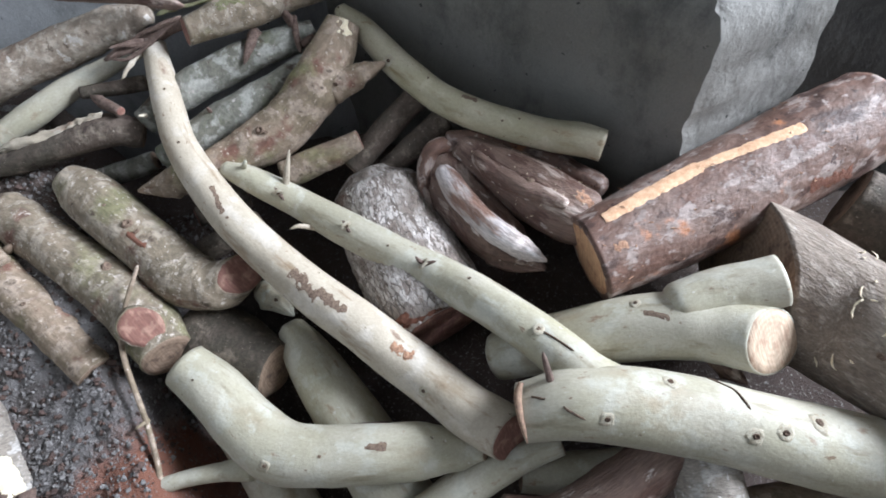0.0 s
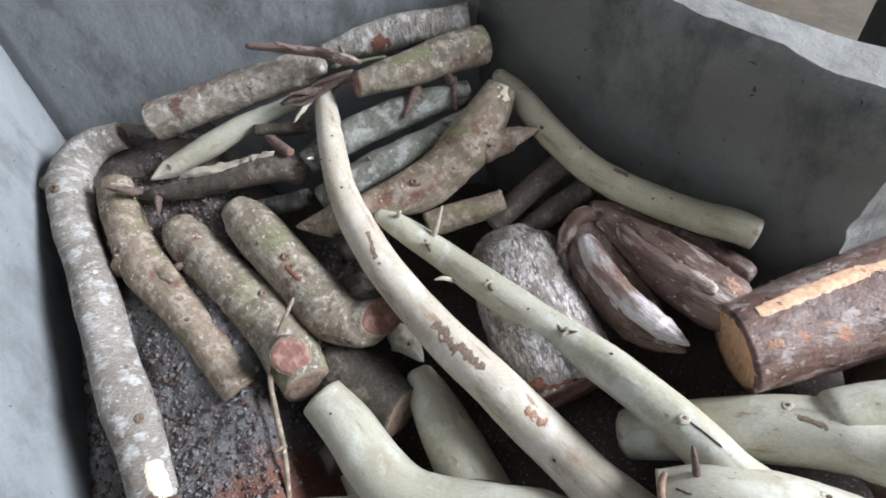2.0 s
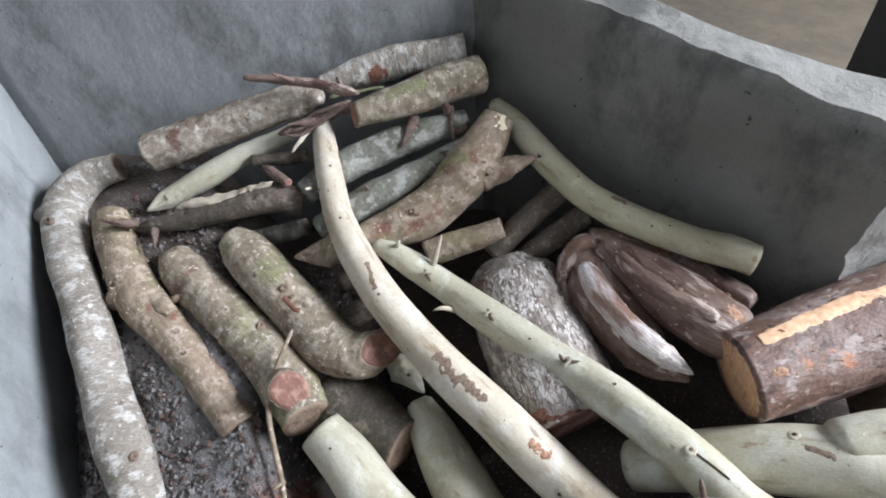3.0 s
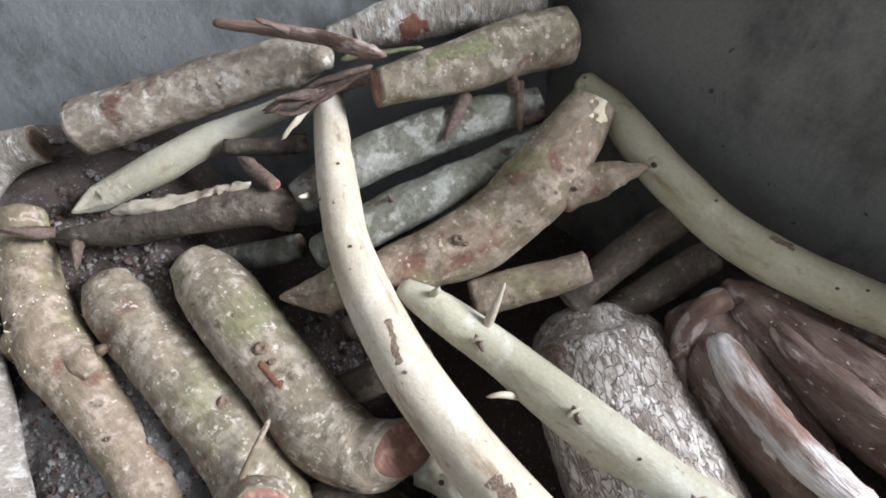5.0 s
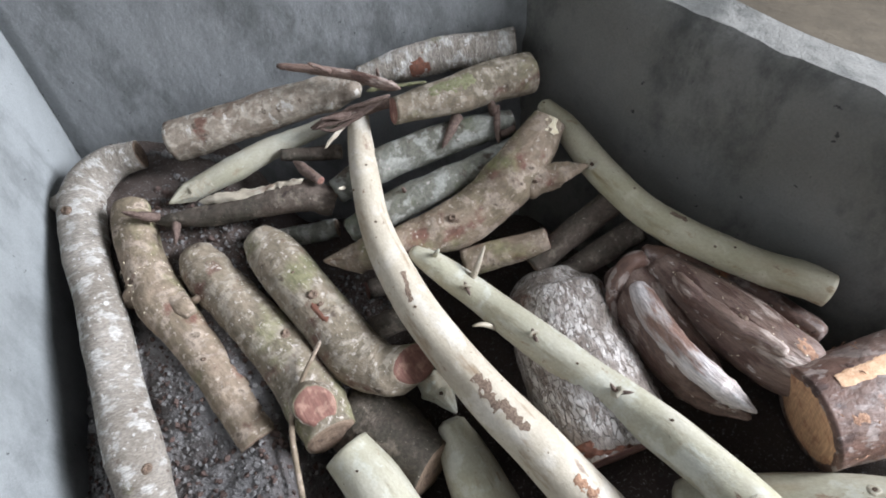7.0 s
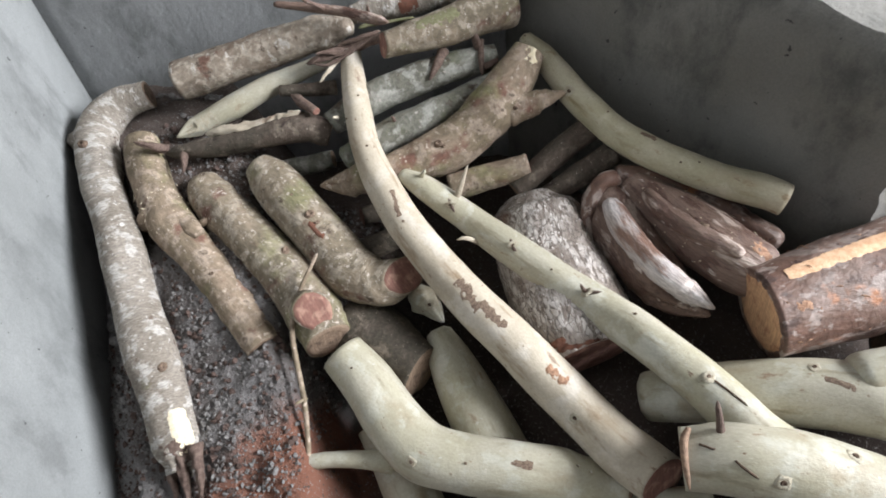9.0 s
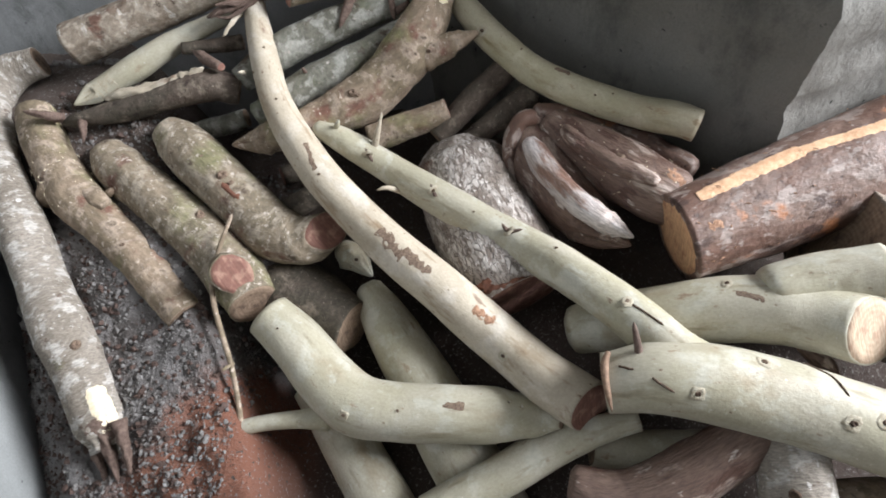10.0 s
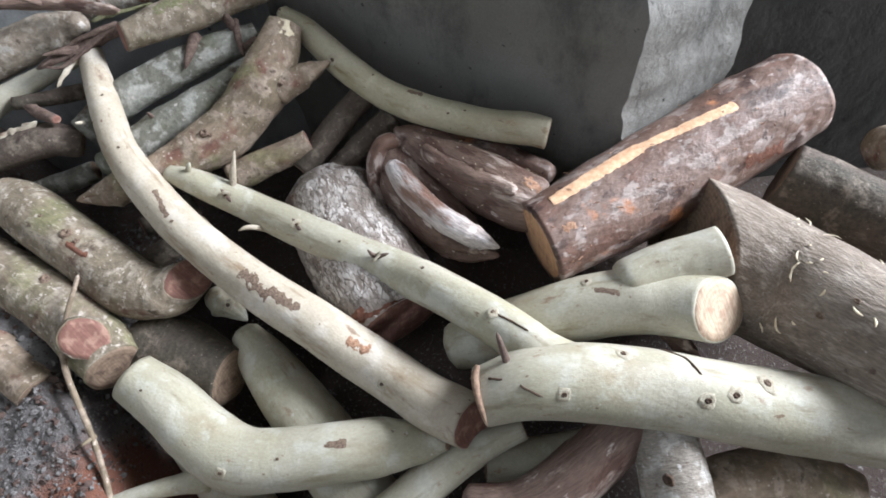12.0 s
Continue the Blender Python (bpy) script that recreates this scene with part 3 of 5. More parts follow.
    def skin(self):
        bm = bmesh.new()
        lay = bm.verts.layers.float_vector.new("grain")
        vs = []
        for row, gr in zip(self.rows, self.grain):
            line = []
            for p, g in zip(row, gr):
                v = bm.verts.new(p)
                v[lay] = g
                line.append(v)
            vs.append(line)
        n = self.segs
        for a, b in zip(vs, vs[1:]):
            for j in range(n):
                bm.faces.new((a[j], a[(j + 1) % n], b[(j + 1) % n], b[j]))
        for which, line in ((0, vs[0]), (1, vs[-1])):
            if self.ends[which] != "cut":
                bm.faces.new(line if which else line[::-1])
                continue
            mid = sum((v.co for v in line), Vector()) / n
            inner = []
            for j, v in enumerate(line):
                k = 1 - self.rim * (1 + 0.7 * noise.noise(Vector((j * 0.9, which, self.radii[0] * 90))))
                q = bm.verts.new(mid + (v.co - mid) * k)
                q[lay] = v[lay] * k
                inner.append(q)
            for j in range(n):
                q = (line[j], line[(j + 1) % n], inner[(j + 1) % n], inner[j])
                bm.faces.new(q if which else q[::-1])
        return bm

    def cap(self, which, sink=0.0015):
        """The sawn face, in its own space about the heart; returns the mesh and its pose."""
        row = self.rows[-1 if which else 0]
        t = self.tang[-1 if which else 0] * (1 if which else -1)
        if self.facing[which] is not None:
            t = Vector(self.facing[which]).normalized()
        mid = sum(row, Vector()) / len(row)
        turn = t.to_track_quat("Z", "Y").to_matrix().to_4x4()
        m = Matrix.Translation(mid) @ turn
        inv = m.inverted()
        bm = bmesh.new()
        rings = []
        for k, (f, z) in enumerate(((1.0 - 0.4 * self.rim, -0.0030), (1.0 - 1.2 * self.rim, 0.0007), (0.7, sink * 0.6), (0.4, 0.0010), (0.15, 0.0008))):
            ring = []
            for p in row:
                q = inv @ p
                z2 = q.z * f + z + 0.0009 * noise.noise(Vector((q.x * 90 * f, q.y * 90 * f, mid.x * 40)))
                ring.append(bm.verts.new((q.x * f, q.y * f, z2)))
            rings.append(ring)
        n = len(row)
        for a, b in zip(rings, rings[1:]):
            for j in range(n):
                bm.faces.new((a[j], a[(j + 1) % n], b[(j + 1) % n], b[j]))
        bm.faces.new(rings[-1])
        bmesh.ops.recalc_face_normals(bm, faces=bm.faces)
        bm.normal_update()
        if sum(f.normal.z for f in bm.faces) < 0:
            bmesh.ops.reverse_faces(bm, faces=bm.faces)
        return bm, m

    def nearest(self, place):
        p = Vector(place)
        i = min(range(len(self.line)), key=lambda k: (self.line[k] - p).length_squared)
        j = min(range(self.segs), key=lambda k: (self.rows[i][k] - p).length_squared)
        return i, j

    def normal(self, i, j):
        return (self.rows[i][j] - self.line[i]).normalized()

    def patch(self, a, b, width, high, seed=0.0, ragged=0.9):
        """A thin ragged scale of another surface between two places on the skin."""
        i0, j0 = self.nearest(a)
        i1, j1 = self.nearest(b)
        if i0 > i1:
            i0, j0, i1, j1 = i1, j1, i0, j0
        dj = (j1 - j0 + self.segs // 2) % self.segs - self.segs // 2
        r = (self.rows[i0][j0] - self.line[i0]).length
        arc = 2 * math.pi * r / self.segs
        pitch = max(1e-4, (self.line[min(i0 + 1, len(self.line) - 1)] - self.line[i0]).length)
        pad = max(1, int(0.5 * width / pitch))
        lo, hi = max(0, i0 - pad), min(len(self.rows) - 1, i1 + pad)
        half = max(1, int(math.ceil(width / arc)))
        fine = 3
        bm = bmesh.new()
        lay = bm.verts.layers.float_vector.new("grain")
        grid = {}
        nu, nv = max(4, (hi - lo) * fine), 2 * half * fine
        for iu in range(nu + 1):
            x = lo + (hi - lo) * iu / nu
            i = min(int(x), len(self.rows) - 2)
            fi = x - i
            u = min(1.0, max(0.0, (x - i0) / max(1, i1 - i0)))
            jc = j0 + dj * u
            over = max(0.0, i0 - x, x - i1) * pitch
            for iv in range(nv + 1):
                y = jc - half + 2 * half * iv / nv
                j = int(math.floor(y))
                fj = y - j
                j %= self.segs
                k = (j + 1) % self.segs
                p = (self.rows[i][j] * (1 - fj) + self.rows[i][k] * fj) * (1 - fi) + (self.rows[i + 1][j] * (1 - fj) + self.rows[i + 1][k] * fj) * fi
                c = self.line[i] * (1 - fi) + self.line[i + 1] * fi
                away = math.hypot(over, (y - jc) * arc) / (width / 2)
                away += ragged * noise.noise(Vector((x * pitch * 140 + seed, y * arc * 140, seed))) + 0.4 * ragged * noise.noise(Vector((x * pitch * 400, y * arc * 400, seed)))
                h = high * min(1.0, (1 - away) * 3.0)
                if h < -0.0006:
                    h = -0.0006
                v = bm.verts.new(p + (p - c).normalized() * h)
                v[lay] = Vector((x * pitch, y * arc, seed))
                grid[iu, iv] = (v, away)
        for iu in range(nu):
            for iv in range(nv):
                q = [grid[k] for k in ((iu, iv), (iu + 1, iv), (iu + 1, iv + 1), (iu, iv + 1))]
                if min(w for _, w in q) < 1.15:
                    bm.faces.new([v for v, _ in q])
        loose = [v for v in bm.verts if not v.link_faces]
        for v in loose:
            bm.verts.remove(v)
        bmesh.ops.recalc_face_normals(bm, faces=bm.faces)
        return bm


def r0_safe(r):
    return max(r, 0.006)


def knot_mesh(place, normal, size, high=0.8, seed=0):
    """A small healed branch scar: a rim round a sunken eye."""
    rnd = random.Random(seed)
    turn = Vector(normal).to_track_quat("Z", "Y").to_matrix()
    bm = bmesh.new()
    rings = []
    for f, z in ((1.2, -0.25), (0.95, 0.10), (0.7, high * 0.7), (0.4, high * 0.4), (0.15, high * 0.2)):
        ring = []
        for j in range(12):
            a = 2 * math.pi * j / 12
            w = 1 + 0.22 * (rnd.random() - 0.5)
            ring.append(bm.verts.new(Vector(place) + turn @ Vector((math.cos(a) * f * size * w, math.sin(a) * f * size * 0.8 * w, z * size * w))))
        rings.append(ring)
    for a, b in zip(rings, rings[1:]):
        for j in range(12):
            bm.faces.new((a[j], a[(j + 1) % 12], b[(j + 1) % 12], b[j]))
    bm.faces.new(rings[-1])
    bmesh.ops.recalc_face_normals(bm, faces=bm.faces)
    return bm


def collar_mesh(place, normal, size, seed=0):
    """The swollen healed bark round a knot: a low uneven ring."""
    rnd = random.Random(seed + 50)
    turn = Vector(normal).to_track_quat("Z", "Y").to_matrix()
    bm = bmesh.new()
    rings = []
    wobble = [1 + 0.3 * (rnd.random() - 0.5) for _ in range(16)]
    for f, z in ((3.0, -0.5), (2.4, 0.0), (1.9, 0.16), (1.4, 0.20), (0.9, 0.05)):
        rings.append([bm.verts.new(Vector(place) + turn @ Vector((math.cos(math.pi * j / 8) * f * size * w, math.sin(math.pi * j / 8) * f * size * 0.85 * w, z * size))) for j, w in enumerate(wobble)])
    for a, b in zip(rings, rings[1:]):
        for j in range(16):
            bm.faces.new((a[j], a[(j + 1) % 16], b[(j + 1) % 16], b[j]))
    bmesh.ops.recalc_face_normals(bm, faces=bm.faces)
    return bm


def on_skin(tubes, nodes):
    """A fine line between places, laid on the nearest bark."""
    out = []
    for a, b in zip(nodes, nodes[1:]):
        for k in range(4 + (b is nodes[-1])):
            p = Vector(a[:3]).lerp(Vector(b[:3]), k / 4)
            r = a[3] + (b[3] - a[3]) * k / 4
            tube = min(tubes, key=lambda t: (t.rows[t.nearest(p)[0]][t.nearest(p)[1]] - p).length)
            i, j = tube.nearest(p)
            away = p - tube.line[i]
            away -= tube.tang[i] * away.dot(tube.tang[i])
            p += away.normalized() * ((tube.rows[i][j] - tube.line[i]).length - away.length)
            out.append((*p, r))
    return out


GROUP = "pieces of firewood in the heap"
count_wood, SKINS = [0], {}


def wood(name, label, bark, nodes, ends=("cut", "cut"), cuts=(None, None), knots=(), scars=(), limbs=(), category="firewood", **shape):
    """One piece of wood: bark, sawn ends, side limbs, knots and scars, all under an Empty at its base.
    knots: (place, size, material); scars: (from, to, width, height, material, name); limbs: (name, nodes, ends, cut, bark or None)."""
    count_wood[0] += 1
    seed = 3.7 * count_wood[0]
    top = new(name)
    top.empty_display_size = 0.02
    tagged(top, label, category, GROUP)
    tubes = []
    smooth = bark in (BARK_PALE, BARK_CREAM, BARK_GREEN)
    shape.setdefault("lump", 0.07 if smooth else 0.13)
    shape.setdefault("fine", 0.012 if smooth else 0.05)
    tube = Tube(nodes, seed=seed, ends=ends, **shape)
    tubes.append(tube)
    SKINS[label] = tube
    part("bark", tube.skin(), bark, top)
    for which in (0, 1):
        if ends[which] == "cut":
            bm, m = tube.cap(which)
            part("cut_end", bm, cuts[which] or CUT_GREY, top).matrix_basis = m
    for k, (lname, lnodes, lends, lcut, lbark) in enumerate(limbs):
        if lname == "crack":
            lnodes = on_skin(tubes, lnodes)
        lt = Tube(lnodes, segs=28, seed=seed + 1.3 * k, ends=lends, lump=0.6 if lname == "splinter" else 0.07 if smooth else 0.2, fine=0.3 if lname == "splinter" else 0.015 if smooth else 0.08, step=0.005)
        tubes.append(lt)
        ob = part(lname, lt.skin(), lbark or bark, top)
        if lends[1] == "cut":
            bm, m = lt.cap(1)
            part("cut_end", bm, lcut or CUT_GREY, ob).matrix_basis = m
    for k, (place, size, mat) in enumerate(knots):
        best = min(tubes, key=lambda t: (t.rows[t.nearest(place)[0]][t.nearest(place)[1]] - Vector(place)).length)
        i, j = best.nearest(place)
        knot = part("knot", knot_mesh(best.rows[i][j], best.normal(i, j), size, seed=k + int(seed)), mat, top)
        if smooth and size > 0.003:
            part("collar", collar_mesh(best.rows[i][j], best.normal(i, j), size, seed=k + int(seed)), BARK_COLLAR, knot)
    for k, (a, b, width, high, mat, sname) in enumerate(scars):
        best = min(tubes, key=lambda t: (t.rows[t.nearest(a)[0]][t.nearest(a)[1]] - Vector(a)).length)
        part(sname, best.patch(a, b, width, high, seed + k, 0.25 if sname == "hewn_strip" else 1.0 if sname == "dark_scar" else 1.5), mat, top)
    return top


# ---- the firewood ----
wood("branch", "long curved cream-barked branch lying across the heap", BARK_CREAM,
     [(-0.544, 0.867, 0.490, 0.0196), (-0.515, 0.784, 0.449, 0.0240), (-0.473, 0.692, 0.415, 0.0257), (-0.429, 0.631, 0.375, 0.0289), (-0.361, 0.564, 0.333, 0.0307), (-0.264, 0.491, 0.287, 0.0347), (-0.171, 0.431, 0.249, 0.0368), (-0.080, 0.371, 0.213, 0.0377), (-0.020, 0.320, 0.210, 0.0384), (0.039, 0.285, 0.204, 0.0380)],
     ends=("cut", "cut"), cuts=(CUT_PALE, CUT_RED),
     knots=[((-0.505, 0.770, 0.467), 0.0023, KNOT), ((-0.462, 0.666, 0.436), 0.0023, KNOT), ((-0.518, 0.723, 0.446), 0.0026, SCAR), ((-0.084, 0.337, 0.240), 0.0033, KNOT), ((-0.379, 0.558, 0.375), 0.0026, SCAR)],
     scars=[((-0.274, 0.484, 0.331), (-0.245, 0.456, 0.313), 0.017, 0.0003, SCAR, "dark_scar"), ((-0.234, 0.456, 0.313), (-0.201, 0.435, 0.299), 0.014, 0.0003, SCAR, "dark_scar"), ((-0.124, 0.390, 0.270), (-0.101, 0.383, 0.265), 0.014, 0.0012, RAW, "torn_scar"), ((-0.403, 0.610, 0.398), (-0.389, 0.570, 0.383), 0.007, 0.0003, SCAR, "dark_scar")],
     limbs=[("twig_stub", [(-0.536, 0.738, 0.439, 0.0034), (-0.537, 0.730, 0.444, 0.0028), (-0.540, 0.724, 0.448, 0.0018)], ("cut", "broken"), None, None)], facing=(None, (0.67, -0.69, 0.27)))

wood("forked_branch", "pale green forked branch with thorn stubs lying over the logs", BARK_PALE,
     [(-0.408, 0.662, 0.384, 0.0134), (-0.364, 0.650, 0.369, 0.0213), (-0.281, 0.625, 0.327, 0.0256), (-0.206, 0.583, 0.312, 0.0281), (-0.085, 0.521, 0.286, 0.0298), (-0.004, 0.460, 0.292, 0.0315), (0.058, 0.409, 0.291, 0.0325), (0.106, 0.366, 0.287, 0.0336), (0.138, 0.332, 0.284, 0.0349), (0.191, 0.301, 0.274, 0.0357)],
     ends=("round", "cut"), cuts=(None, None),
     knots=[((-0.312, 0.619, 0.364), 0.0033, KNOT), ((-0.202, 0.567, 0.336), 0.0033, KNOT), ((-0.082, 0.505, 0.319), 0.0039, KNOT), ((-0.136, 0.533, 0.323), 0.0020, KNOT), ((0.075, 0.384, 0.330), 0.0033, SCAR), ((-0.014, 0.469, 0.328), 0.0026, KNOT), ((0.145, 0.260, 0.310), 0.0039, KNOT), ((0.223, 0.304, 0.306), 0.0039, KNOT), ((0.315, 0.240, 0.305), 0.0046, KNOT), ((0.396, 0.260, 0.307), 0.0052, SCAR), ((0.350, 0.248, 0.309), 0.0046, KNOT), ((0.133, 0.333, 0.292), 0.0039, SCAR)],
     limbs=[("main_stem", [(0.050, 0.296, 0.261, 0.0381), (0.121, 0.298, 0.281, 0.0475), (0.229, 0.290, 0.269, 0.0505), (0.334, 0.268, 0.255, 0.0502), (0.439, 0.248, 0.237, 0.0509), (0.556, 0.226, 0.219, 0.0508), (0.661, 0.205, 0.202, 0.0514)], ("cut", "cut"), CUT_PALE, None), ("thorn", [(-0.310, 0.638, 0.346, 0.0057), (-0.299, 0.648, 0.381, 0.0049), (-0.289, 0.665, 0.413, 0.0018)], ("cut", "broken"), None, BARK_CREAM), ("thorn", [(-0.257, 0.591, 0.309, 0.0050), (-0.279, 0.578, 0.330, 0.0036), (-0.295, 0.573, 0.329, 0.0018)], ("cut", "broken"), None, BARK_CREAM), ("thorn", [(-0.367, 0.653, 0.390, 0.0046), (-0.362, 0.651, 0.400, 0.0037), (-0.358, 0.652, 0.407, 0.0025)], ("cut", "broken"), None, None), ("twig_stub", [(0.088, 0.306, 0.301, 0.0057), (0.081, 0.321, 0.325, 0.0046), (0.075, 0.338, 0.344, 0.0028)], ("cut", "broken"), None, SPLINTER), ("twig_stub", [(0.088, 0.306, 0.301, 0.0057), (0.094, 0.300, 0.308, 0.0046), (0.100, 0.297, 0.311, 0.0030)], ("cut", "broken"), None, SPLINTER), ("twig_stub", [(-0.313, 0.621, 0.362, 0.0032), (-0.312, 0.619, 0.370, 0.0025), (-0.314, 0.618, 0.378, 0.0015)], ("cut", "broken"), None, SPLINTER), ("twig_stub", [(-0.311, 0.621, 0.359, 0.0032), (-0.307, 0.615, 0.358, 0.0025), (-0.304, 0.611, 0.354, 0.0015)], ("cut", "broken"), None, SPLINTER), ("twig_stub", [(-0.203, 0.570, 0.333, 0.0034), (-0.204, 0.569, 0.342, 0.0027), (-0.206, 0.570, 0.348, 0.0015)], ("cut", "broken"), None, SPLINTER), ("twig_stub", [(-0.201, 0.567, 0.331, 0.0034), (-0.198, 0.560, 0.334, 0.0027), (-0.194, 0.558, 0.333, 0.0015)], ("cut", "broken"), None, SPLINTER), ("twig_stub", [(-0.085, 0.508, 0.315, 0.0034), (-0.089, 0.507, 0.323, 0.0027), (-0.093, 0.509, 0.330, 0.0015)], ("cut", "broken"), None, SPLINTER), ("twig_stub", [(-0.081, 0.504, 0.315, 0.0034), (-0.071, 0.502, 0.322, 0.0027), (-0.061, 0.502, 0.325, 0.0015)], ("cut", "broken"), None, SPLINTER), ("torn_flap", [(0.048, 0.313, 0.312, 0.0033), (0.043, 0.300, 0.305, 0.0050), (0.044, 0.278, 0.297, 0.0044), (0.048, 0.261, 0.288, 0.0033), (0.052, 0.248, 0.278, 0.0011)], ("cut", "broken"), None, FLAP), ("crack", [(0.062, 0.296, 0.301, 0.0010), (0.091, 0.287, 0.307, 0.0014), (0.121, 0.268, 0.307, 0.0008)], ("cut", "broken"), None, KNOT), ("crack", [(0.279, 0.313, 0.292, 0.0009), (0.303, 0.297, 0.299, 0.0014), (0.315, 0.273, 0.315, 0.0008)], ("cut", "broken"), None, KNOT), ("crack", [(0.145, 0.330, 0.296, 0.0009), (0.161, 0.317, 0.310, 0.0012), (0.179, 0.305, 0.317, 0.0008)], ("cut", "broken"), None, KNOT), ("crack", [(0.075, 0.382, 0.330, 0.0009), (0.097, 0.367, 0.331, 0.0013), (0.118, 0.350, 0.331, 0.0008)], ("cut", "broken"), None, KNOT)])

wood("forked_log", "pale green forked log with sawn ends", BARK_PALE,
     [(0.013, 0.409, 0.198, 0.0363), (0.090, 0.413, 0.227, 0.0418), (0.178, 0.411, 0.263, 0.0446), (0.260, 0.405, 0.287, 0.0466), (0.321, 0.386, 0.299, 0.0441), (0.371, 0.363, 0.311, 0.0437)],
     ends=("round", "cut"), cuts=(None, CUT_PALE),
     knots=[((0.211, 0.426, 0.315), 0.0033, KNOT), ((0.310, 0.395, 0.345), 0.0026, SCAR)],
     scars=[((0.222, 0.401, 0.323), (0.242, 0.396, 0.329), 0.009, 0.0004, SCAR, "dark_scar")],
     limbs=[("side_limb", [(0.257, 0.414, 0.305, 0.0368), (0.325, 0.429, 0.325, 0.0361), (0.393, 0.432, 0.347, 0.0343)], ("round", "cut"), CUT_GREY, None)], facing=(None, (0.49, -0.63, 0.60)))

wood("split_log", "thick dark red-barked log with a freshly hewn strip", BARK_RED,
     [(0.163, 0.515, 0.302, 0.0665), (0.286, 0.577, 0.309, 0.0764), (0.410, 0.636, 0.325, 0.0807), (0.532, 0.688, 0.355, 0.0799), (0.618, 0.724, 0.376, 0.0750)],
     ends=("cut", "cut"), cuts=(CUT_FRESH, CUT_GREY),
     scars=[((0.189, 0.540, 0.366), (0.324, 0.604, 0.386), 0.021, 0.0010, HEWN, "hewn_strip"), ((0.324, 0.604, 0.386), (0.469, 0.652, 0.418), 0.017, 0.0010, HEWN, "hewn_strip"), ((0.196, 0.495, 0.355), (0.209, 0.500, 0.355), 0.010, 0.0006, RAW, "torn_scar"), ((0.497, 0.584, 0.361), (0.556, 0.602, 0.366), 0.020, 0.0006, RUST, "rusty_patch")],
     limbs=[("straw", [(0.243, 0.539, 0.369, 0.0006), (0.231, 0.517, 0.361, 0.0007), (0.222, 0.486, 0.338, 0.0005)], ("cut", "broken"), None, CHIP)], segs=44, lump=0.05, fine=0.03, facing=((-0.94, -0.28, -0.18), None), rim=0.16)

wood("twig", "thin dark twig lying on a pale log", SPLINTER,
     [(-0.224, 0.320, 0.161, 0.0036), (-0.181, 0.322, 0.163, 0.0036), (-0.140, 0.325, 0.165, 0.0026)],
     ends=("broken", "broken"), cuts=(None, None))

wood("wood_chip", "pale grey splinter of wood under the forked log", BARK_DRIFT,
     [(0.302, 0.368, 0.259, 0.0105), (0.331, 0.357, 0.249, 0.0151), (0.353, 0.335, 0.246, 0.0089)],
     ends=("broken", "broken"), cuts=(None, None))

wood("log", "thick grey-brown striated log", BARK_STRIATED,
     [(0.398, 0.527, 0.271, 0.0972), (0.468, 0.454, 0.269, 0.0943), (0.518, 0.372, 0.287, 0.0863), (0.574, 0.289, 0.297, 0.0783), (0.609, 0.242, 0.302, 0.0729)],
     ends=("cut", "cut"), cuts=(CUT_GREY, CUT_GREY),
     knots=[((0.490, 0.317, 0.381), 0.0039, SCAR), ((0.463, 0.318, 0.345), 0.0052, SCAR)], segs=44, lump=0.04, fine=0.02, facing=((-0.97, 0.05, 0.25), None))

wood("log", "smooth grey-brown log beside the low wall", BARK_DARK,
     [(0.576, 0.614, 0.300, 0.0589), (0.644, 0.560, 0.286, 0.0608), (0.712, 0.491, 0.278, 0.0613)],
     ends=("cut", "cut"), cuts=(CUT_GREY, CUT_GREY), segs=36)

wood("log", "grey-brown log end in the dark bay", BARK_BROWN,
     [(0.703, 0.612, 0.342, 0.0337), (0.798, 0.613, 0.341, 0.0390)],
     ends=("round", "cut"), cuts=(None, None))

wood("branch", "curved smooth green branch leaning by the low wall", BARK_GREEN,
     [(-0.232, 0.942, 0.496, 0.0148), (-0.184, 0.908, 0.471, 0.0219), (-0.133, 0.852, 0.443, 0.0253), (-0.076, 0.798, 0.420, 0.0255), (-0.014, 0.758, 0.402, 0.0257), (0.049, 0.731, 0.392, 0.0260), (0.117, 0.709, 0.383, 0.0262), (0.165, 0.696, 0.381, 0.0266), (0.203, 0.683, 0.376, 0.0253)],
     ends=("round", "cut"), cuts=(None, CUT_GREY),
     knots=[((-0.071, 0.791, 0.448), 0.0021, KNOT), ((0.047, 0.710, 0.416), 0.0021, KNOT), ((0.075, 0.712, 0.416), 0.0020, KNOT), ((-0.225, 0.926, 0.508), 0.0020, KNOT), ((-0.141, 0.827, 0.458), 0.0039, KNOT)],
     scars=[((-0.015, 0.761, 0.433), (0.006, 0.753, 0.429), 0.010, 0.0005, SCAR, "dark_scar")])

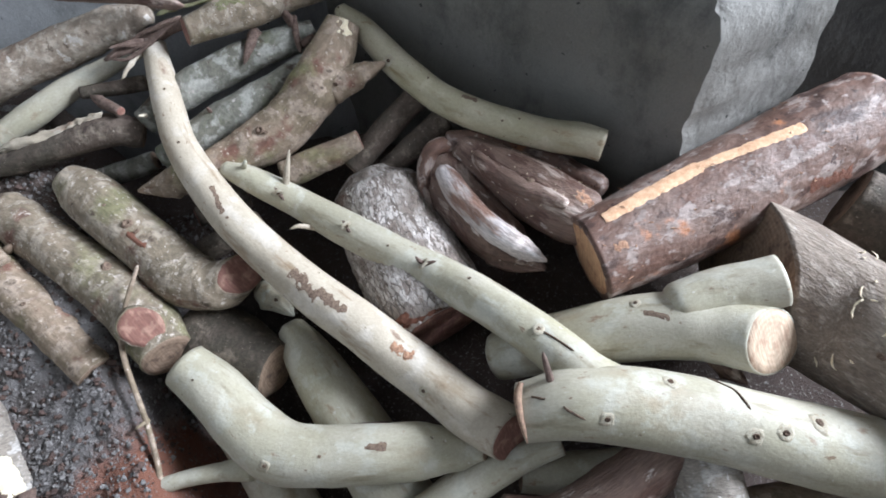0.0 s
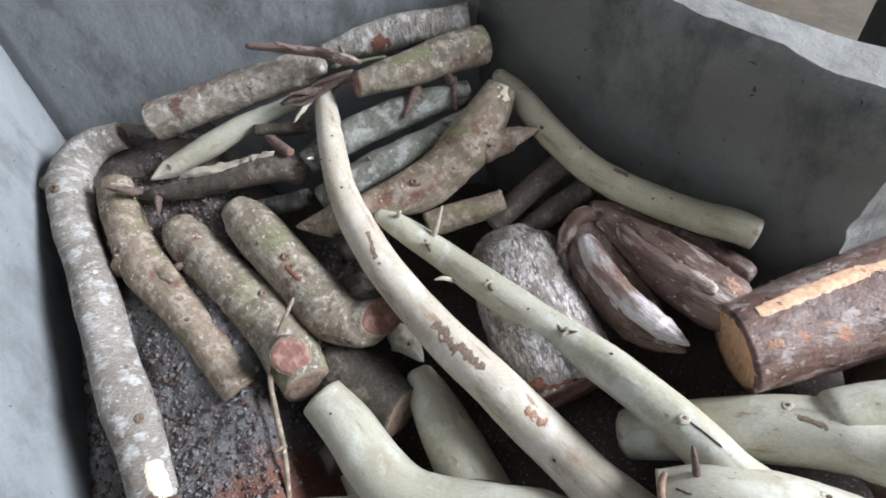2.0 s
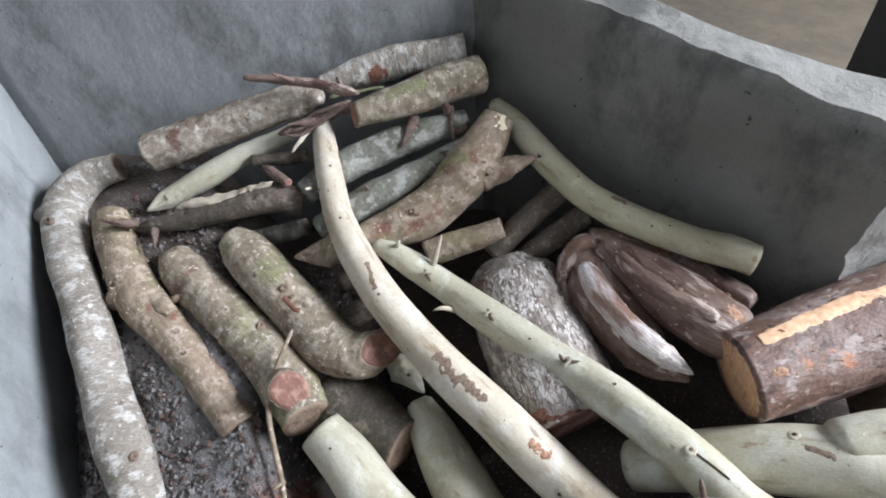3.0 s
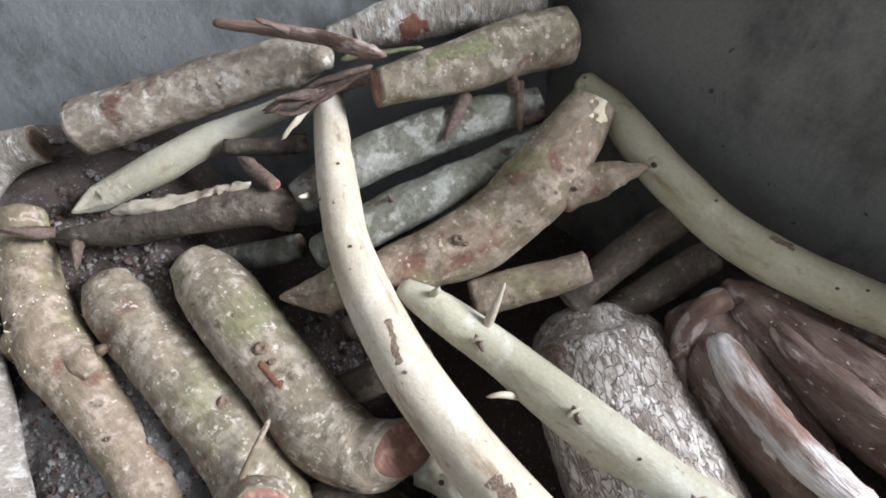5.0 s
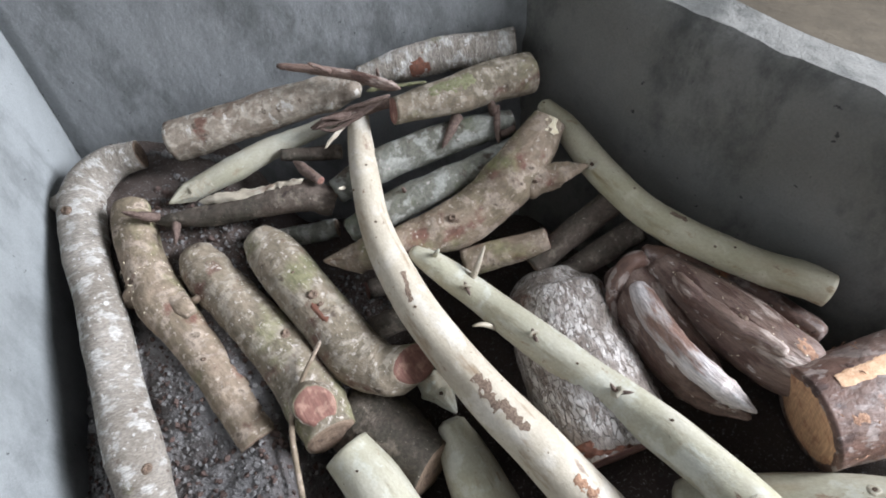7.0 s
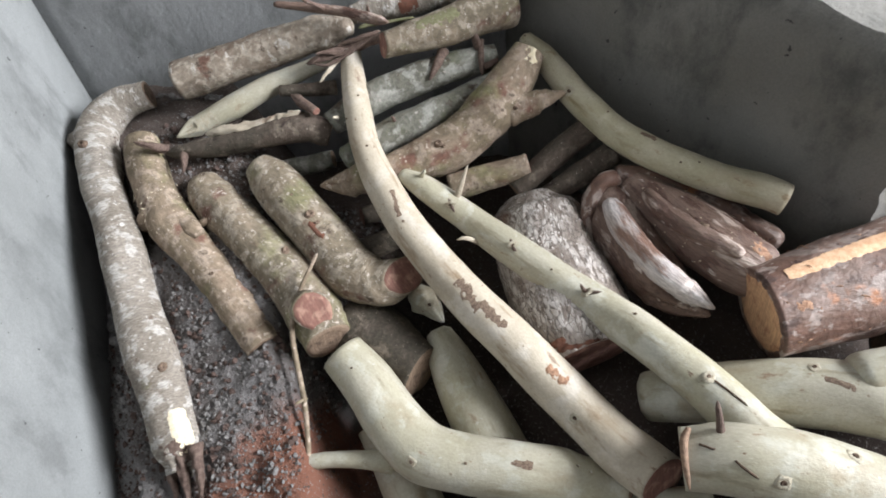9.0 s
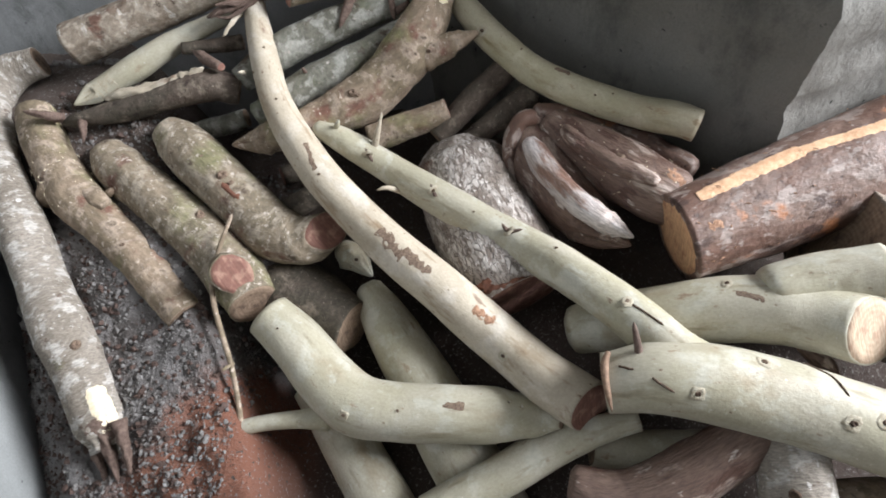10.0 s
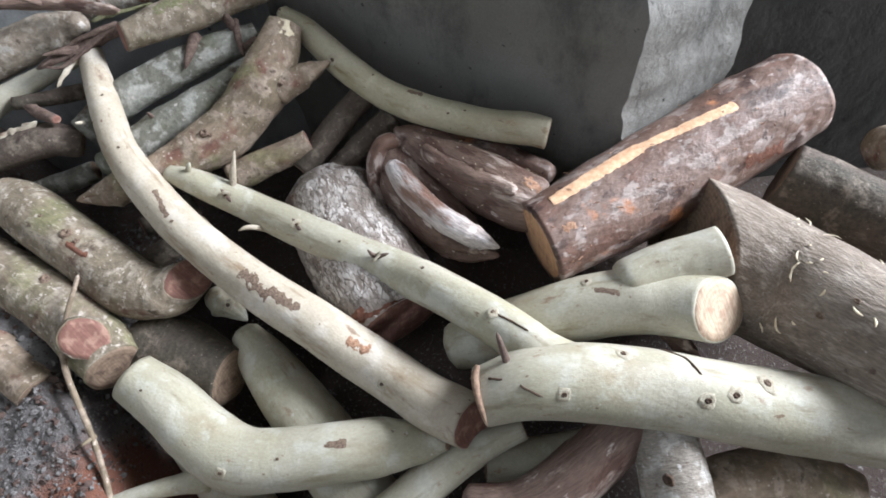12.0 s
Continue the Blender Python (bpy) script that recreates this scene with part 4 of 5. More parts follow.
wood("forked_log", "brown speckled forked log with a tapering side branch", BARK_BROWN,
     [(-0.215, 0.890, 0.498, 0.0283), (-0.235, 0.855, 0.464, 0.0379), (-0.271, 0.811, 0.422, 0.0468), (-0.325, 0.765, 0.385, 0.0432), (-0.386, 0.724, 0.367, 0.0384), (-0.447, 0.686, 0.360, 0.0302), (-0.503, 0.659, 0.360, 0.0256), (-0.552, 0.640, 0.362, 0.0153)],
     ends=("cut", "broken"), cuts=(CUT_GREY, None),
     knots=[((-0.344, 0.714, 0.418), 0.0078, SCAR), ((-0.338, 0.710, 0.411), 0.0039, SCAR), ((-0.227, 0.787, 0.446), 0.0039, KNOT)],
     scars=[((-0.208, 0.858, 0.521), (-0.203, 0.846, 0.506), 0.016, 0.0012, CHIP, "chipped_patch")],
     limbs=[("side_branch", [(-0.246, 0.812, 0.422, 0.0329), (-0.197, 0.821, 0.437, 0.0226), (-0.143, 0.831, 0.454, 0.0123)], ("round", "broken"), None, None)])

wood("log", "short greenish-brown log with a reddish sawn end", BARK_BROWN,
     [(-0.197, 0.753, 0.352, 0.0205), (-0.268, 0.727, 0.336, 0.0237), (-0.332, 0.703, 0.325, 0.0238)],
     ends=("cut", "cut"), cuts=(CUT_RED, None))

wood("log", "mossy brown log with a reddish sawn end", BARK_LICHEN,
     [(-0.474, 0.858, 0.516, 0.0227), (-0.406, 0.890, 0.523, 0.0300), (-0.328, 0.928, 0.535, 0.0353), (-0.245, 0.960, 0.546, 0.0352)],
     ends=("cut", "round"), cuts=(CUT_RED, None),
     scars=[((-0.411, 0.875, 0.552), (-0.344, 0.897, 0.561), 0.016, 0.0006, MOSS, "moss_patch")],
     limbs=[("twig_stub", [(-0.311, 0.912, 0.490, 0.0080), (-0.315, 0.905, 0.517, 0.0060), (-0.320, 0.905, 0.539, 0.0020)], ("cut", "broken"), None, SPLINTER), ("twig_stub", [(-0.307, 0.919, 0.499, 0.0069), (-0.302, 0.892, 0.479, 0.0056), (-0.296, 0.871, 0.456, 0.0040)], ("cut", "broken"), None, SPLINTER), ("twig_stub", [(-0.371, 0.894, 0.490, 0.0103), (-0.379, 0.862, 0.479, 0.0078), (-0.389, 0.838, 0.460, 0.0030)], ("cut", "broken"), None, SPLINTER)], facing=((-0.82, -0.55, 0.15), None))

wood("log", "lichen-blotched brown log lying along the plastered wall", BARK_BLOTCHED,
     [(-0.884, 0.802, 0.457, 0.0371), (-0.790, 0.841, 0.476, 0.0369), (-0.691, 0.879, 0.497, 0.0343), (-0.601, 0.905, 0.516, 0.0295), (-0.548, 0.907, 0.529, 0.0172)],
     ends=("cut", "round"), cuts=(CUT_GREY, None))

wood("log", "pale lichened log with a rusty patch along the plastered wall", BARK_GREY,
     [(-0.558, 0.925, 0.536, 0.0173), (-0.476, 0.960, 0.548, 0.0281), (-0.392, 0.986, 0.560, 0.0311), (-0.288, 1.009, 0.568, 0.0297)],
     ends=("round", "cut"), cuts=(None, CUT_GREY),
     scars=[((-0.450, 0.922, 0.546), (-0.430, 0.929, 0.558), 0.022, 0.0004, RUST, "rusty_patch")],
     limbs=[("twig_stub", [(-0.512, 0.911, 0.550, 0.0034), (-0.510, 0.906, 0.560, 0.0028), (-0.510, 0.904, 0.568, 0.0020)], ("cut", "broken"), None, SPLINTER)])

wood("stick", "thin grey-brown dry stick on top of the heap", BARK_DRIFT,
     [(-0.675, 0.873, 0.579, 0.0057), (-0.611, 0.883, 0.570, 0.0079), (-0.547, 0.882, 0.564, 0.0088), (-0.501, 0.870, 0.560, 0.0096), (-0.456, 0.857, 0.558, 0.0073)],
     ends=("round", "broken"), cuts=(None, None),
     limbs=[("twig", [(-0.582, 0.880, 0.570, 0.0046), (-0.597, 0.869, 0.583, 0.0038), (-0.613, 0.862, 0.593, 0.0030)], ("cut", "broken"), None, None)])

wood("torn_branch", "dark torn splintered branch end", SPLINTER,
     [(-0.407, 0.890, 0.526, 0.0046), (-0.471, 0.884, 0.518, 0.0074), (-0.525, 0.873, 0.508, 0.0096), (-0.577, 0.855, 0.497, 0.0097), (-0.619, 0.828, 0.490, 0.0042)],
     ends=("broken", "broken"), cuts=(None, None),
     limbs=[("splinter", [(-0.559, 0.850, 0.495, 0.0046), (-0.572, 0.824, 0.483, 0.0036), (-0.588, 0.801, 0.468, 0.0020)], ("cut", "broken"), None, BARK_CREAM), ("splinter", [(-0.583, 0.844, 0.501, 0.0057), (-0.593, 0.828, 0.500, 0.0043), (-0.605, 0.816, 0.496, 0.0015)], ("cut", "broken"), None, None), ("splinter", [(-0.552, 0.854, 0.505, 0.0057), (-0.570, 0.834, 0.512, 0.0043), (-0.591, 0.818, 0.516, 0.0015)], ("cut", "broken"), None, None), ("splinter", [(-0.491, 0.879, 0.520, 0.0035), (-0.524, 0.860, 0.509, 0.0043), (-0.557, 0.844, 0.501, 0.0039), (-0.586, 0.832, 0.498, 0.0042), (-0.612, 0.818, 0.493, 0.0021)], ("broken", "broken"), None, SPLINTER), ("splinter", [(-0.485, 0.887, 0.528, 0.0030), (-0.518, 0.871, 0.523, 0.0039), (-0.551, 0.858, 0.516, 0.0030), (-0.578, 0.843, 0.504, 0.0021)], ("broken", "broken"), None, SPLINTER), ("splinter", [(-0.509, 0.865, 0.516, 0.0030), (-0.542, 0.844, 0.502, 0.0030), (-0.575, 0.827, 0.490, 0.0035), (-0.602, 0.823, 0.494, 0.0014)], ("broken", "broken"), None, SPLINTER), ("splinter", [(-0.530, 0.890, 0.531, 0.0042), (-0.494, 0.897, 0.537, 0.0035), (-0.460, 0.905, 0.539, 0.0030), (-0.425, 0.909, 0.544, 0.0021)], ("broken", "broken"), None, MOSS)], lump=0.35, fine=0.15)

wood("log", "blue-green lichened log in the heap", BARK_BLUE,
     [(-0.566, 0.765, 0.405, 0.0214), (-0.525, 0.795, 0.422, 0.0278), (-0.481, 0.825, 0.436, 0.0300), (-0.377, 0.882, 0.457, 0.0290), (-0.281, 0.928, 0.464, 0.0237)],
     ends=("cut", "cut"), cuts=(None, None),
     limbs=[("twig_stub", [(-0.297, 0.888, 0.463, 0.0069), (-0.284, 0.884, 0.472, 0.0058), (-0.272, 0.888, 0.478, 0.0050)], ("cut", "cut"), CUT_RED, SPLINTER)])

wood("log", "pale lichened log under the forked log", BARK_BLUE,
     [(-0.527, 0.699, 0.374, 0.0229), (-0.452, 0.760, 0.393, 0.0284), (-0.375, 0.810, 0.413, 0.0253), (-0.308, 0.854, 0.432, 0.0212), (-0.269, 0.882, 0.445, 0.0170)],
     ends=("round", "cut"), cuts=(None, None),
     limbs=[("twig_stub", [(-0.439, 0.762, 0.420, 0.0034), (-0.440, 0.759, 0.429, 0.0028), (-0.442, 0.758, 0.435, 0.0020)], ("cut", "broken"), None, SPLINTER)])

wood("pole", "pale greenish pole with a peeled end", BARK_PALE,
     [(-0.859, 0.700, 0.398, 0.0083), (-0.833, 0.732, 0.402, 0.0179), (-0.766, 0.779, 0.423, 0.0226), (-0.705, 0.820, 0.444, 0.0207), (-0.642, 0.853, 0.461, 0.0160), (-0.585, 0.883, 0.476, 0.0144)],
     ends=("broken", "cut"), cuts=(None, None),
     scars=[((-0.828, 0.703, 0.420), (-0.797, 0.732, 0.435), 0.012, 0.0006, BARK_COLLAR, "peeled_patch")])

wood("broken_branch", "dark mossy broken branch", BARK_DARK,
     [(-0.862, 0.659, 0.391, 0.0107), (-0.776, 0.684, 0.394, 0.0181), (-0.690, 0.709, 0.407, 0.0232), (-0.614, 0.738, 0.413, 0.0285), (-0.566, 0.749, 0.393, 0.0235)],
     ends=("broken", "cut"), cuts=(None, None),
     limbs=[("splinter", [(-0.789, 0.696, 0.415, 0.0071), (-0.701, 0.715, 0.422, 0.0112), (-0.650, 0.733, 0.428, 0.0109), (-0.608, 0.742, 0.447, 0.0043)], ("broken", "broken"), None, BARK_CREAM), ("splinter", [(-0.817, 0.655, 0.397, 0.0069), (-0.811, 0.637, 0.389, 0.0052), (-0.809, 0.623, 0.377, 0.0020)], ("cut", "broken"), None, SPLINTER), ("splinter", [(-0.854, 0.660, 0.403, 0.0092), (-0.865, 0.640, 0.423, 0.0070), (-0.884, 0.628, 0.439, 0.0030)], ("cut", "broken"), None, SPLINTER)], lump=0.16, fine=0.05)

wood("twig", "short broken reddish twig", SPLINTER,
     [(-0.636, 0.772, 0.459, 0.0066), (-0.609, 0.759, 0.451, 0.0098), (-0.577, 0.742, 0.446, 0.0074)],
     ends=("broken", "cut"), cuts=(None, CUT_RED))

wood("log", "lichen-speckled brown log with a knobbed red sawn end", BARK_LICHEN,
     [(-0.691, 0.675, 0.372, 0.0261), (-0.653, 0.654, 0.350, 0.0420), (-0.586, 0.605, 0.326, 0.0456), (-0.526, 0.566, 0.296, 0.0458), (-0.471, 0.528, 0.270, 0.0468), (-0.419, 0.511, 0.269, 0.0403), (-0.375, 0.521, 0.287, 0.0306)],
     ends=("round", "cut"), cuts=(None, CUT_RED),
     knots=[((-0.550, 0.569, 0.364), 0.0091, SCAR), ((-0.535, 0.557, 0.357), 0.0046, SCAR), ((-0.588, 0.595, 0.378), 0.0026, SCAR)],
     scars=[((-0.541, 0.553, 0.357), (-0.523, 0.537, 0.347), 0.008, 0.0015, RUST, "torn_scar")], lump=0.09, fine=0.03, facing=(None, (0.65, -0.36, 0.68)))

wood("log", "short dark mossy log with a brown sawn end under the others", BARK_DARK,
     [(-0.499, 0.478, 0.190, 0.0591), (-0.422, 0.455, 0.167, 0.0671), (-0.332, 0.414, 0.166, 0.0454)],
     ends=("round", "cut"), cuts=(None, CUT_GREY), segs=36)

wood("log", "mossy lichen-speckled log with a purple-brown sawn branch scar", BARK_LICHEN,
     [(-0.792, 0.640, 0.360, 0.0263), (-0.763, 0.614, 0.332, 0.0423), (-0.705, 0.578, 0.310, 0.0434), (-0.636, 0.537, 0.289, 0.0433), (-0.571, 0.494, 0.260, 0.0470), (-0.528, 0.456, 0.239, 0.0479), (-0.483, 0.409, 0.231, 0.0408)],
     ends=("round", "cut"), cuts=(None, CUT_GREY),
     knots=[((-0.579, 0.526, 0.324), 0.0085, SCAR)],
     limbs=[("branch_stump", [(-0.519, 0.444, 0.265, 0.0360), (-0.510, 0.435, 0.278, 0.0330), (-0.500, 0.425, 0.289, 0.0310)], ("round", "cut"), CUT_RED, None)], lump=0.10, fine=0.045)

wood("log", "kinked greenish-brown log with a knobbly elbow", BARK_BROWN,
     [(-0.930, 0.692, 0.403, 0.0292), (-0.905, 0.650, 0.377, 0.0350), (-0.864, 0.596, 0.351, 0.0361), (-0.815, 0.549, 0.323, 0.0412), (-0.759, 0.509, 0.299, 0.0346), (-0.701, 0.473, 0.268, 0.0341), (-0.639, 0.426, 0.239, 0.0342), (-0.593, 0.387, 0.218, 0.0308)],
     ends=("round", "cut"), cuts=(None, CUT_GREY),
     knots=[((-0.696, 0.465, 0.311), 0.0039, SCAR)],
     limbs=[("branch_stub", [(-0.815, 0.560, 0.325, 0.0220), (-0.778, 0.540, 0.330, 0.0195), (-0.752, 0.528, 0.332, 0.0165), (-0.740, 0.524, 0.330, 0.0140)], ("round", "snapped"), None, None), ("branch_stub", [(-0.836, 0.552, 0.339, 0.0308), (-0.855, 0.540, 0.330, 0.0206), (-0.876, 0.543, 0.312, 0.0126)], ("round", "snapped"), None, None), ("twig_stub", [(-0.758, 0.553, 0.325, 0.0080), (-0.748, 0.554, 0.331, 0.0064), (-0.743, 0.560, 0.333, 0.0040)], ("cut", "cut"), CUT_RED, None)], lump=0.10, fine=0.04)

wood("log", "long grey ringed log along the pale wall with a broken end", BARK_GREY,
     [(-0.966, 0.797, 0.427, 0.0278), (-1.017, 0.766, 0.418, 0.0324), (-1.040, 0.710, 0.396, 0.0376), (-1.005, 0.642, 0.372, 0.0385), (-0.949, 0.568, 0.351, 0.0348), (-0.872, 0.479, 0.322, 0.0359), (-0.822, 0.401, 0.272, 0.0369), (-0.765, 0.332, 0.238, 0.0402), (-0.720, 0.272, 0.195, 0.0366), (-0.686, 0.226, 0.163, 0.0378), (-0.665, 0.198, 0.145, 0.0373)],
     ends=("cut", "snapped"), cuts=(CUT_GREY, None),
     knots=[((-0.713, 0.308, 0.259), 0.0078, SCAR), ((-1.016, 0.639, 0.422), 0.0104, SCAR)],
     scars=[((-0.666, 0.250, 0.220), (-0.648, 0.223, 0.201), 0.030, 0.0008, CHIP, "hewn_strip"), ((-0.662, 0.206, 0.202), (-0.635, 0.215, 0.189), 0.030, 0.0010, SPLINTER, "torn_scar")],
     limbs=[("branch_stub", [(-1.030, 0.690, 0.395, 0.0292), (-1.068, 0.685, 0.387, 0.0204), (-1.097, 0.684, 0.381, 0.0137)], ("cut", "cut"), CUT_GREY, None), ("splinter", [(-0.675, 0.220, 0.182, 0.0108), (-0.658, 0.190, 0.163, 0.0082), (-0.647, 0.166, 0.140, 0.0049), (-0.644, 0.151, 0.123, 0.0017)], ("cut", "broken"), None, SPLINTER), ("splinter", [(-0.645, 0.223, 0.188, 0.0099), (-0.630, 0.194, 0.168, 0.0074), (-0.625, 0.173, 0.147, 0.0041), (-0.623, 0.161, 0.134, 0.0016)], ("cut", "broken"), None, SPLINTER), ("splinter", [(-0.704, 0.219, 0.171, 0.0101), (-0.682, 0.186, 0.150, 0.0075), (-0.669, 0.158, 0.123, 0.0042), (-0.665, 0.143, 0.106, 0.0017)], ("cut", "broken"), None, SPLINTER), ("splinter", [(-0.676, 0.223, 0.161, 0.0136), (-0.660, 0.190, 0.138, 0.0118), (-0.652, 0.153, 0.100, 0.0068)], ("cut", "broken"), None, BARK_DARK)], lump=0.10, fine=0.04)

wood("log", "thick log with rough fissured grey bark", BARK_ROUGH,
     [(-0.190, 0.737, 0.299, 0.0511), (-0.174, 0.702, 0.271, 0.0815), (-0.139, 0.618, 0.238, 0.0907), (-0.095, 0.533, 0.213, 0.0927), (-0.060, 0.471, 0.194, 0.0843)],
     ends=("round", "cut"), cuts=(None, CUT_RED),
     scars=[((-0.107, 0.436, 0.258), (-0.041, 0.414, 0.249), 0.035, 0.0020, RUST, "torn_scar"), ((-0.155, 0.465, 0.239), (-0.137, 0.436, 0.218), 0.020, 0.0020, SCAR, "torn_scar")], segs=110, step=0.0028, lump=0.06, fine=0.02, plates=0.035)

wood("twisted_log", "twisted weathered dark log with a peeling pale side", BARK_DRIFT,
     [(-0.066, 0.736, 0.335, 0.0359), (-0.044, 0.703, 0.304, 0.0496), (0.006, 0.622, 0.274, 0.0474), (0.057, 0.563, 0.264, 0.0379), (0.101, 0.514, 0.282, 0.0220)],
     ends=("round", "broken"), cuts=(None, None),
     limbs=[("bark_fold", [(-0.076, 0.647, 0.274, 0.0069), (-0.087, 0.669, 0.311, 0.0107), (-0.081, 0.691, 0.349, 0.0125), (-0.062, 0.710, 0.368, 0.0133), (-0.034, 0.729, 0.346, 0.0117), (-0.012, 0.698, 0.334, 0.0086), (0.008, 0.664, 0.317, 0.0057)], ("round", "round"), None, BARK_RED), ("bare_core", [(-0.058, 0.682, 0.347, 0.0114), (-0.042, 0.659, 0.335, 0.0188), (-0.012, 0.617, 0.319, 0.0210), (0.026, 0.573, 0.310, 0.0212), (0.066, 0.538, 0.304, 0.0188), (0.102, 0.512, 0.303, 0.0124)], ("round", "broken"), None, BARK_BARE)], segs=40, lump=0.13, fine=0.05)

wood("twisted_log", "gnarled reddish-brown weathered log", BARK_DRIFT,
     [(-0.027, 0.741, 0.345, 0.0335), (0.035, 0.696, 0.323, 0.0440), (0.096, 0.650, 0.312, 0.0497), (0.149, 0.602, 0.309, 0.0474), (0.194, 0.592, 0.306, 0.0397)],
     ends=("round", "round"), cuts=(None, CUT_RED),
     knots=[((0.085, 0.624, 0.361), 0.0078, SCAR)],
     scars=[((0.155, 0.597, 0.355), (0.171, 0.587, 0.350), 0.016, 0.0008, RAW, "torn_scar")],
     limbs=[("ridge", [(0.002, 0.702, 0.358, 0.0094), (0.010, 0.674, 0.361, 0.0129), (0.035, 0.653, 0.353, 0.0154), (0.066, 0.624, 0.352, 0.0158), (0.101, 0.604, 0.351, 0.0137), (0.137, 0.581, 0.349, 0.0100)], ("round", "round"), None, BARK_DRIFT), ("loose_bark", [(-0.049, 0.735, 0.365, 0.0136), (0.003, 0.731, 0.358, 0.0173), (0.081, 0.727, 0.332, 0.0192), (0.148, 0.690, 0.325, 0.0204), (0.208, 0.642, 0.320, 0.0177)], ("round", "round"), None, BARK_RED)], segs=40, lump=0.13, fine=0.05)

wood("bent_log", "pale bent log with an elbow and a thin side twig", BARK_PALE,
     [(-0.459, 0.402, 0.210, 0.0383), (-0.408, 0.365, 0.192, 0.0419), (-0.360, 0.322, 0.171, 0.0455), (-0.305, 0.288, 0.158, 0.0471), (-0.235, 0.277, 0.161, 0.0431), (-0.151, 0.277, 0.170, 0.0420), (-0.087, 0.283, 0.165, 0.0387), (-0.031, 0.278, 0.169, 0.0252), (-0.000, 0.267, 0.184, 0.0066)],
     ends=("cut", "cut"), cuts=(CUT_PALE, None),
     knots=[((-0.428, 0.361, 0.235), 0.0020, KNOT), ((-0.229, 0.259, 0.201), 0.0026, SCAR), ((-0.305, 0.257, 0.193), 0.0033, SCAR)],
     scars=[((-0.161, 0.267, 0.210), (-0.142, 0.270, 0.210), 0.010, 0.0006, SCAR, "dark_scar")],
     limbs=[("side_branch", [(-0.342, 0.271, 0.136, 0.0204), (-0.390, 0.263, 0.140, 0.0142), (-0.440, 0.255, 0.138, 0.0125), (-0.499, 0.241, 0.132, 0.0119)], ("round", "cut"), CUT_RED, None), ("twig", [(-0.480, 0.248, 0.141, 0.0046), (-0.486, 0.277, 0.165, 0.0042), (-0.500, 0.320, 0.201, 0.0041), (-0.535, 0.398, 0.259, 0.0042), (-0.533, 0.449, 0.297, 0.0038), (-0.512, 0.505, 0.338, 0.0030)], ("cut", "broken"), None, BARK_BROWN), ("twig", [(-0.497, 0.321, 0.197, 0.0034), (-0.502, 0.311, 0.202, 0.0028), (-0.509, 0.303, 0.204, 0.0018)], ("cut", "broken"), None, BARK_BROWN)])

wood("log", "pale log standing down between the others", BARK_PALE,
     [(-0.319, 0.488, 0.191, 0.0214), (-0.294, 0.453, 0.166, 0.0364), (-0.256, 0.403, 0.142, 0.0469), (-0.203, 0.335, 0.111, 0.0533), (-0.142, 0.254, 0.057, 0.0559), (-0.079, 0.170, 0.018, 0.0565)],
     ends=("round", "cut"), cuts=(None, None))

wood("wood_chip", "pale pointed wood piece with a dark knot", BARK_PALE,
     [(-0.375, 0.540, 0.225, 0.0160), (-0.348, 0.529, 0.209, 0.0257), (-0.309, 0.494, 0.203, 0.0135)],
     ends=("round", "broken"), cuts=(None, None),
     knots=[((-0.333, 0.517, 0.229), 0.0039, KNOT)])

wood("log", "pale greenish log low in the heap", BARK_PALE,
     [(-0.399, 0.346, 0.088, 0.0399), (-0.333, 0.266, 0.052, 0.0440), (-0.280, 0.202, 0.025, 0.0466), (-0.229, 0.140, 0.002, 0.0484)],
     ends=("cut", "cut"), cuts=(None, None))

wood("branch", "slim pale branch low in the heap", BARK_PALE,
     [(-0.185, 0.158, 0.089, 0.0267), (-0.138, 0.183, 0.099, 0.0290), (-0.073, 0.217, 0.114, 0.0304), (-0.008, 0.253, 0.133, 0.0303), (0.046, 0.269, 0.164, 0.0221), (0.107, 0.283, 0.180, 0.0154)],
     ends=("cut", "cut"), cuts=(None, None))

wood("branch", "dim pale branch low in the heap", BARK_PALE,
     [(0.051, 0.267, 0.109, 0.0270), (0.133, 0.266, 0.105, 0.0329), (0.211, 0.272, 0.115, 0.0298)],
     ends=("cut", "cut"), cuts=(None, None))

wood("log", "reddish lichened crooked log", BARK_DRIFT,
     [(0.013, 0.206, 0.132, 0.0273), (0.080, 0.195, 0.135, 0.0324), (0.151, 0.209, 0.158, 0.0390), (0.207, 0.241, 0.190, 0.0372), (0.250, 0.270, 0.208, 0.0343)],
     ends=("round", "cut"), cuts=(None, None), lump=0.14, fine=0.04)

wood("log", "grey-brown log with a hollow knot", BARK_GREY,
     [(0.272, 0.297, 0.227, 0.0378), (0.281, 0.245, 0.207, 0.0412), (0.284, 0.180, 0.184, 0.0446), (0.289, 0.138, 0.161, 0.0469)],
     ends=("cut", "cut"), cuts=(None, None),
     knots=[((0.265, 0.186, 0.228), 0.0078, KNOT)], lump=0.10, fine=0.04)

wood("log", "grey-brown crooked log low in the heap", BARK_BROWN,
     [(0.308, 0.178, 0.121, 0.0354), (0.385, 0.201, 0.126, 0.0437), (0.461, 0.200, 0.126, 0.0472), (0.525, 0.168, 0.118, 0.0440)],
     ends=("round", "cut"), cuts=(None, None), lump=0.10, fine=0.04)

wood("branch", "dark branch deep in the heap", BARK_DARK,
     [(-0.216, 0.722, 0.316, 0.0184), (-0.160, 0.771, 0.353, 0.0227), (-0.094, 0.820, 0.396, 0.0229)],
     ends=("cut", "cut"), cuts=(None, None))

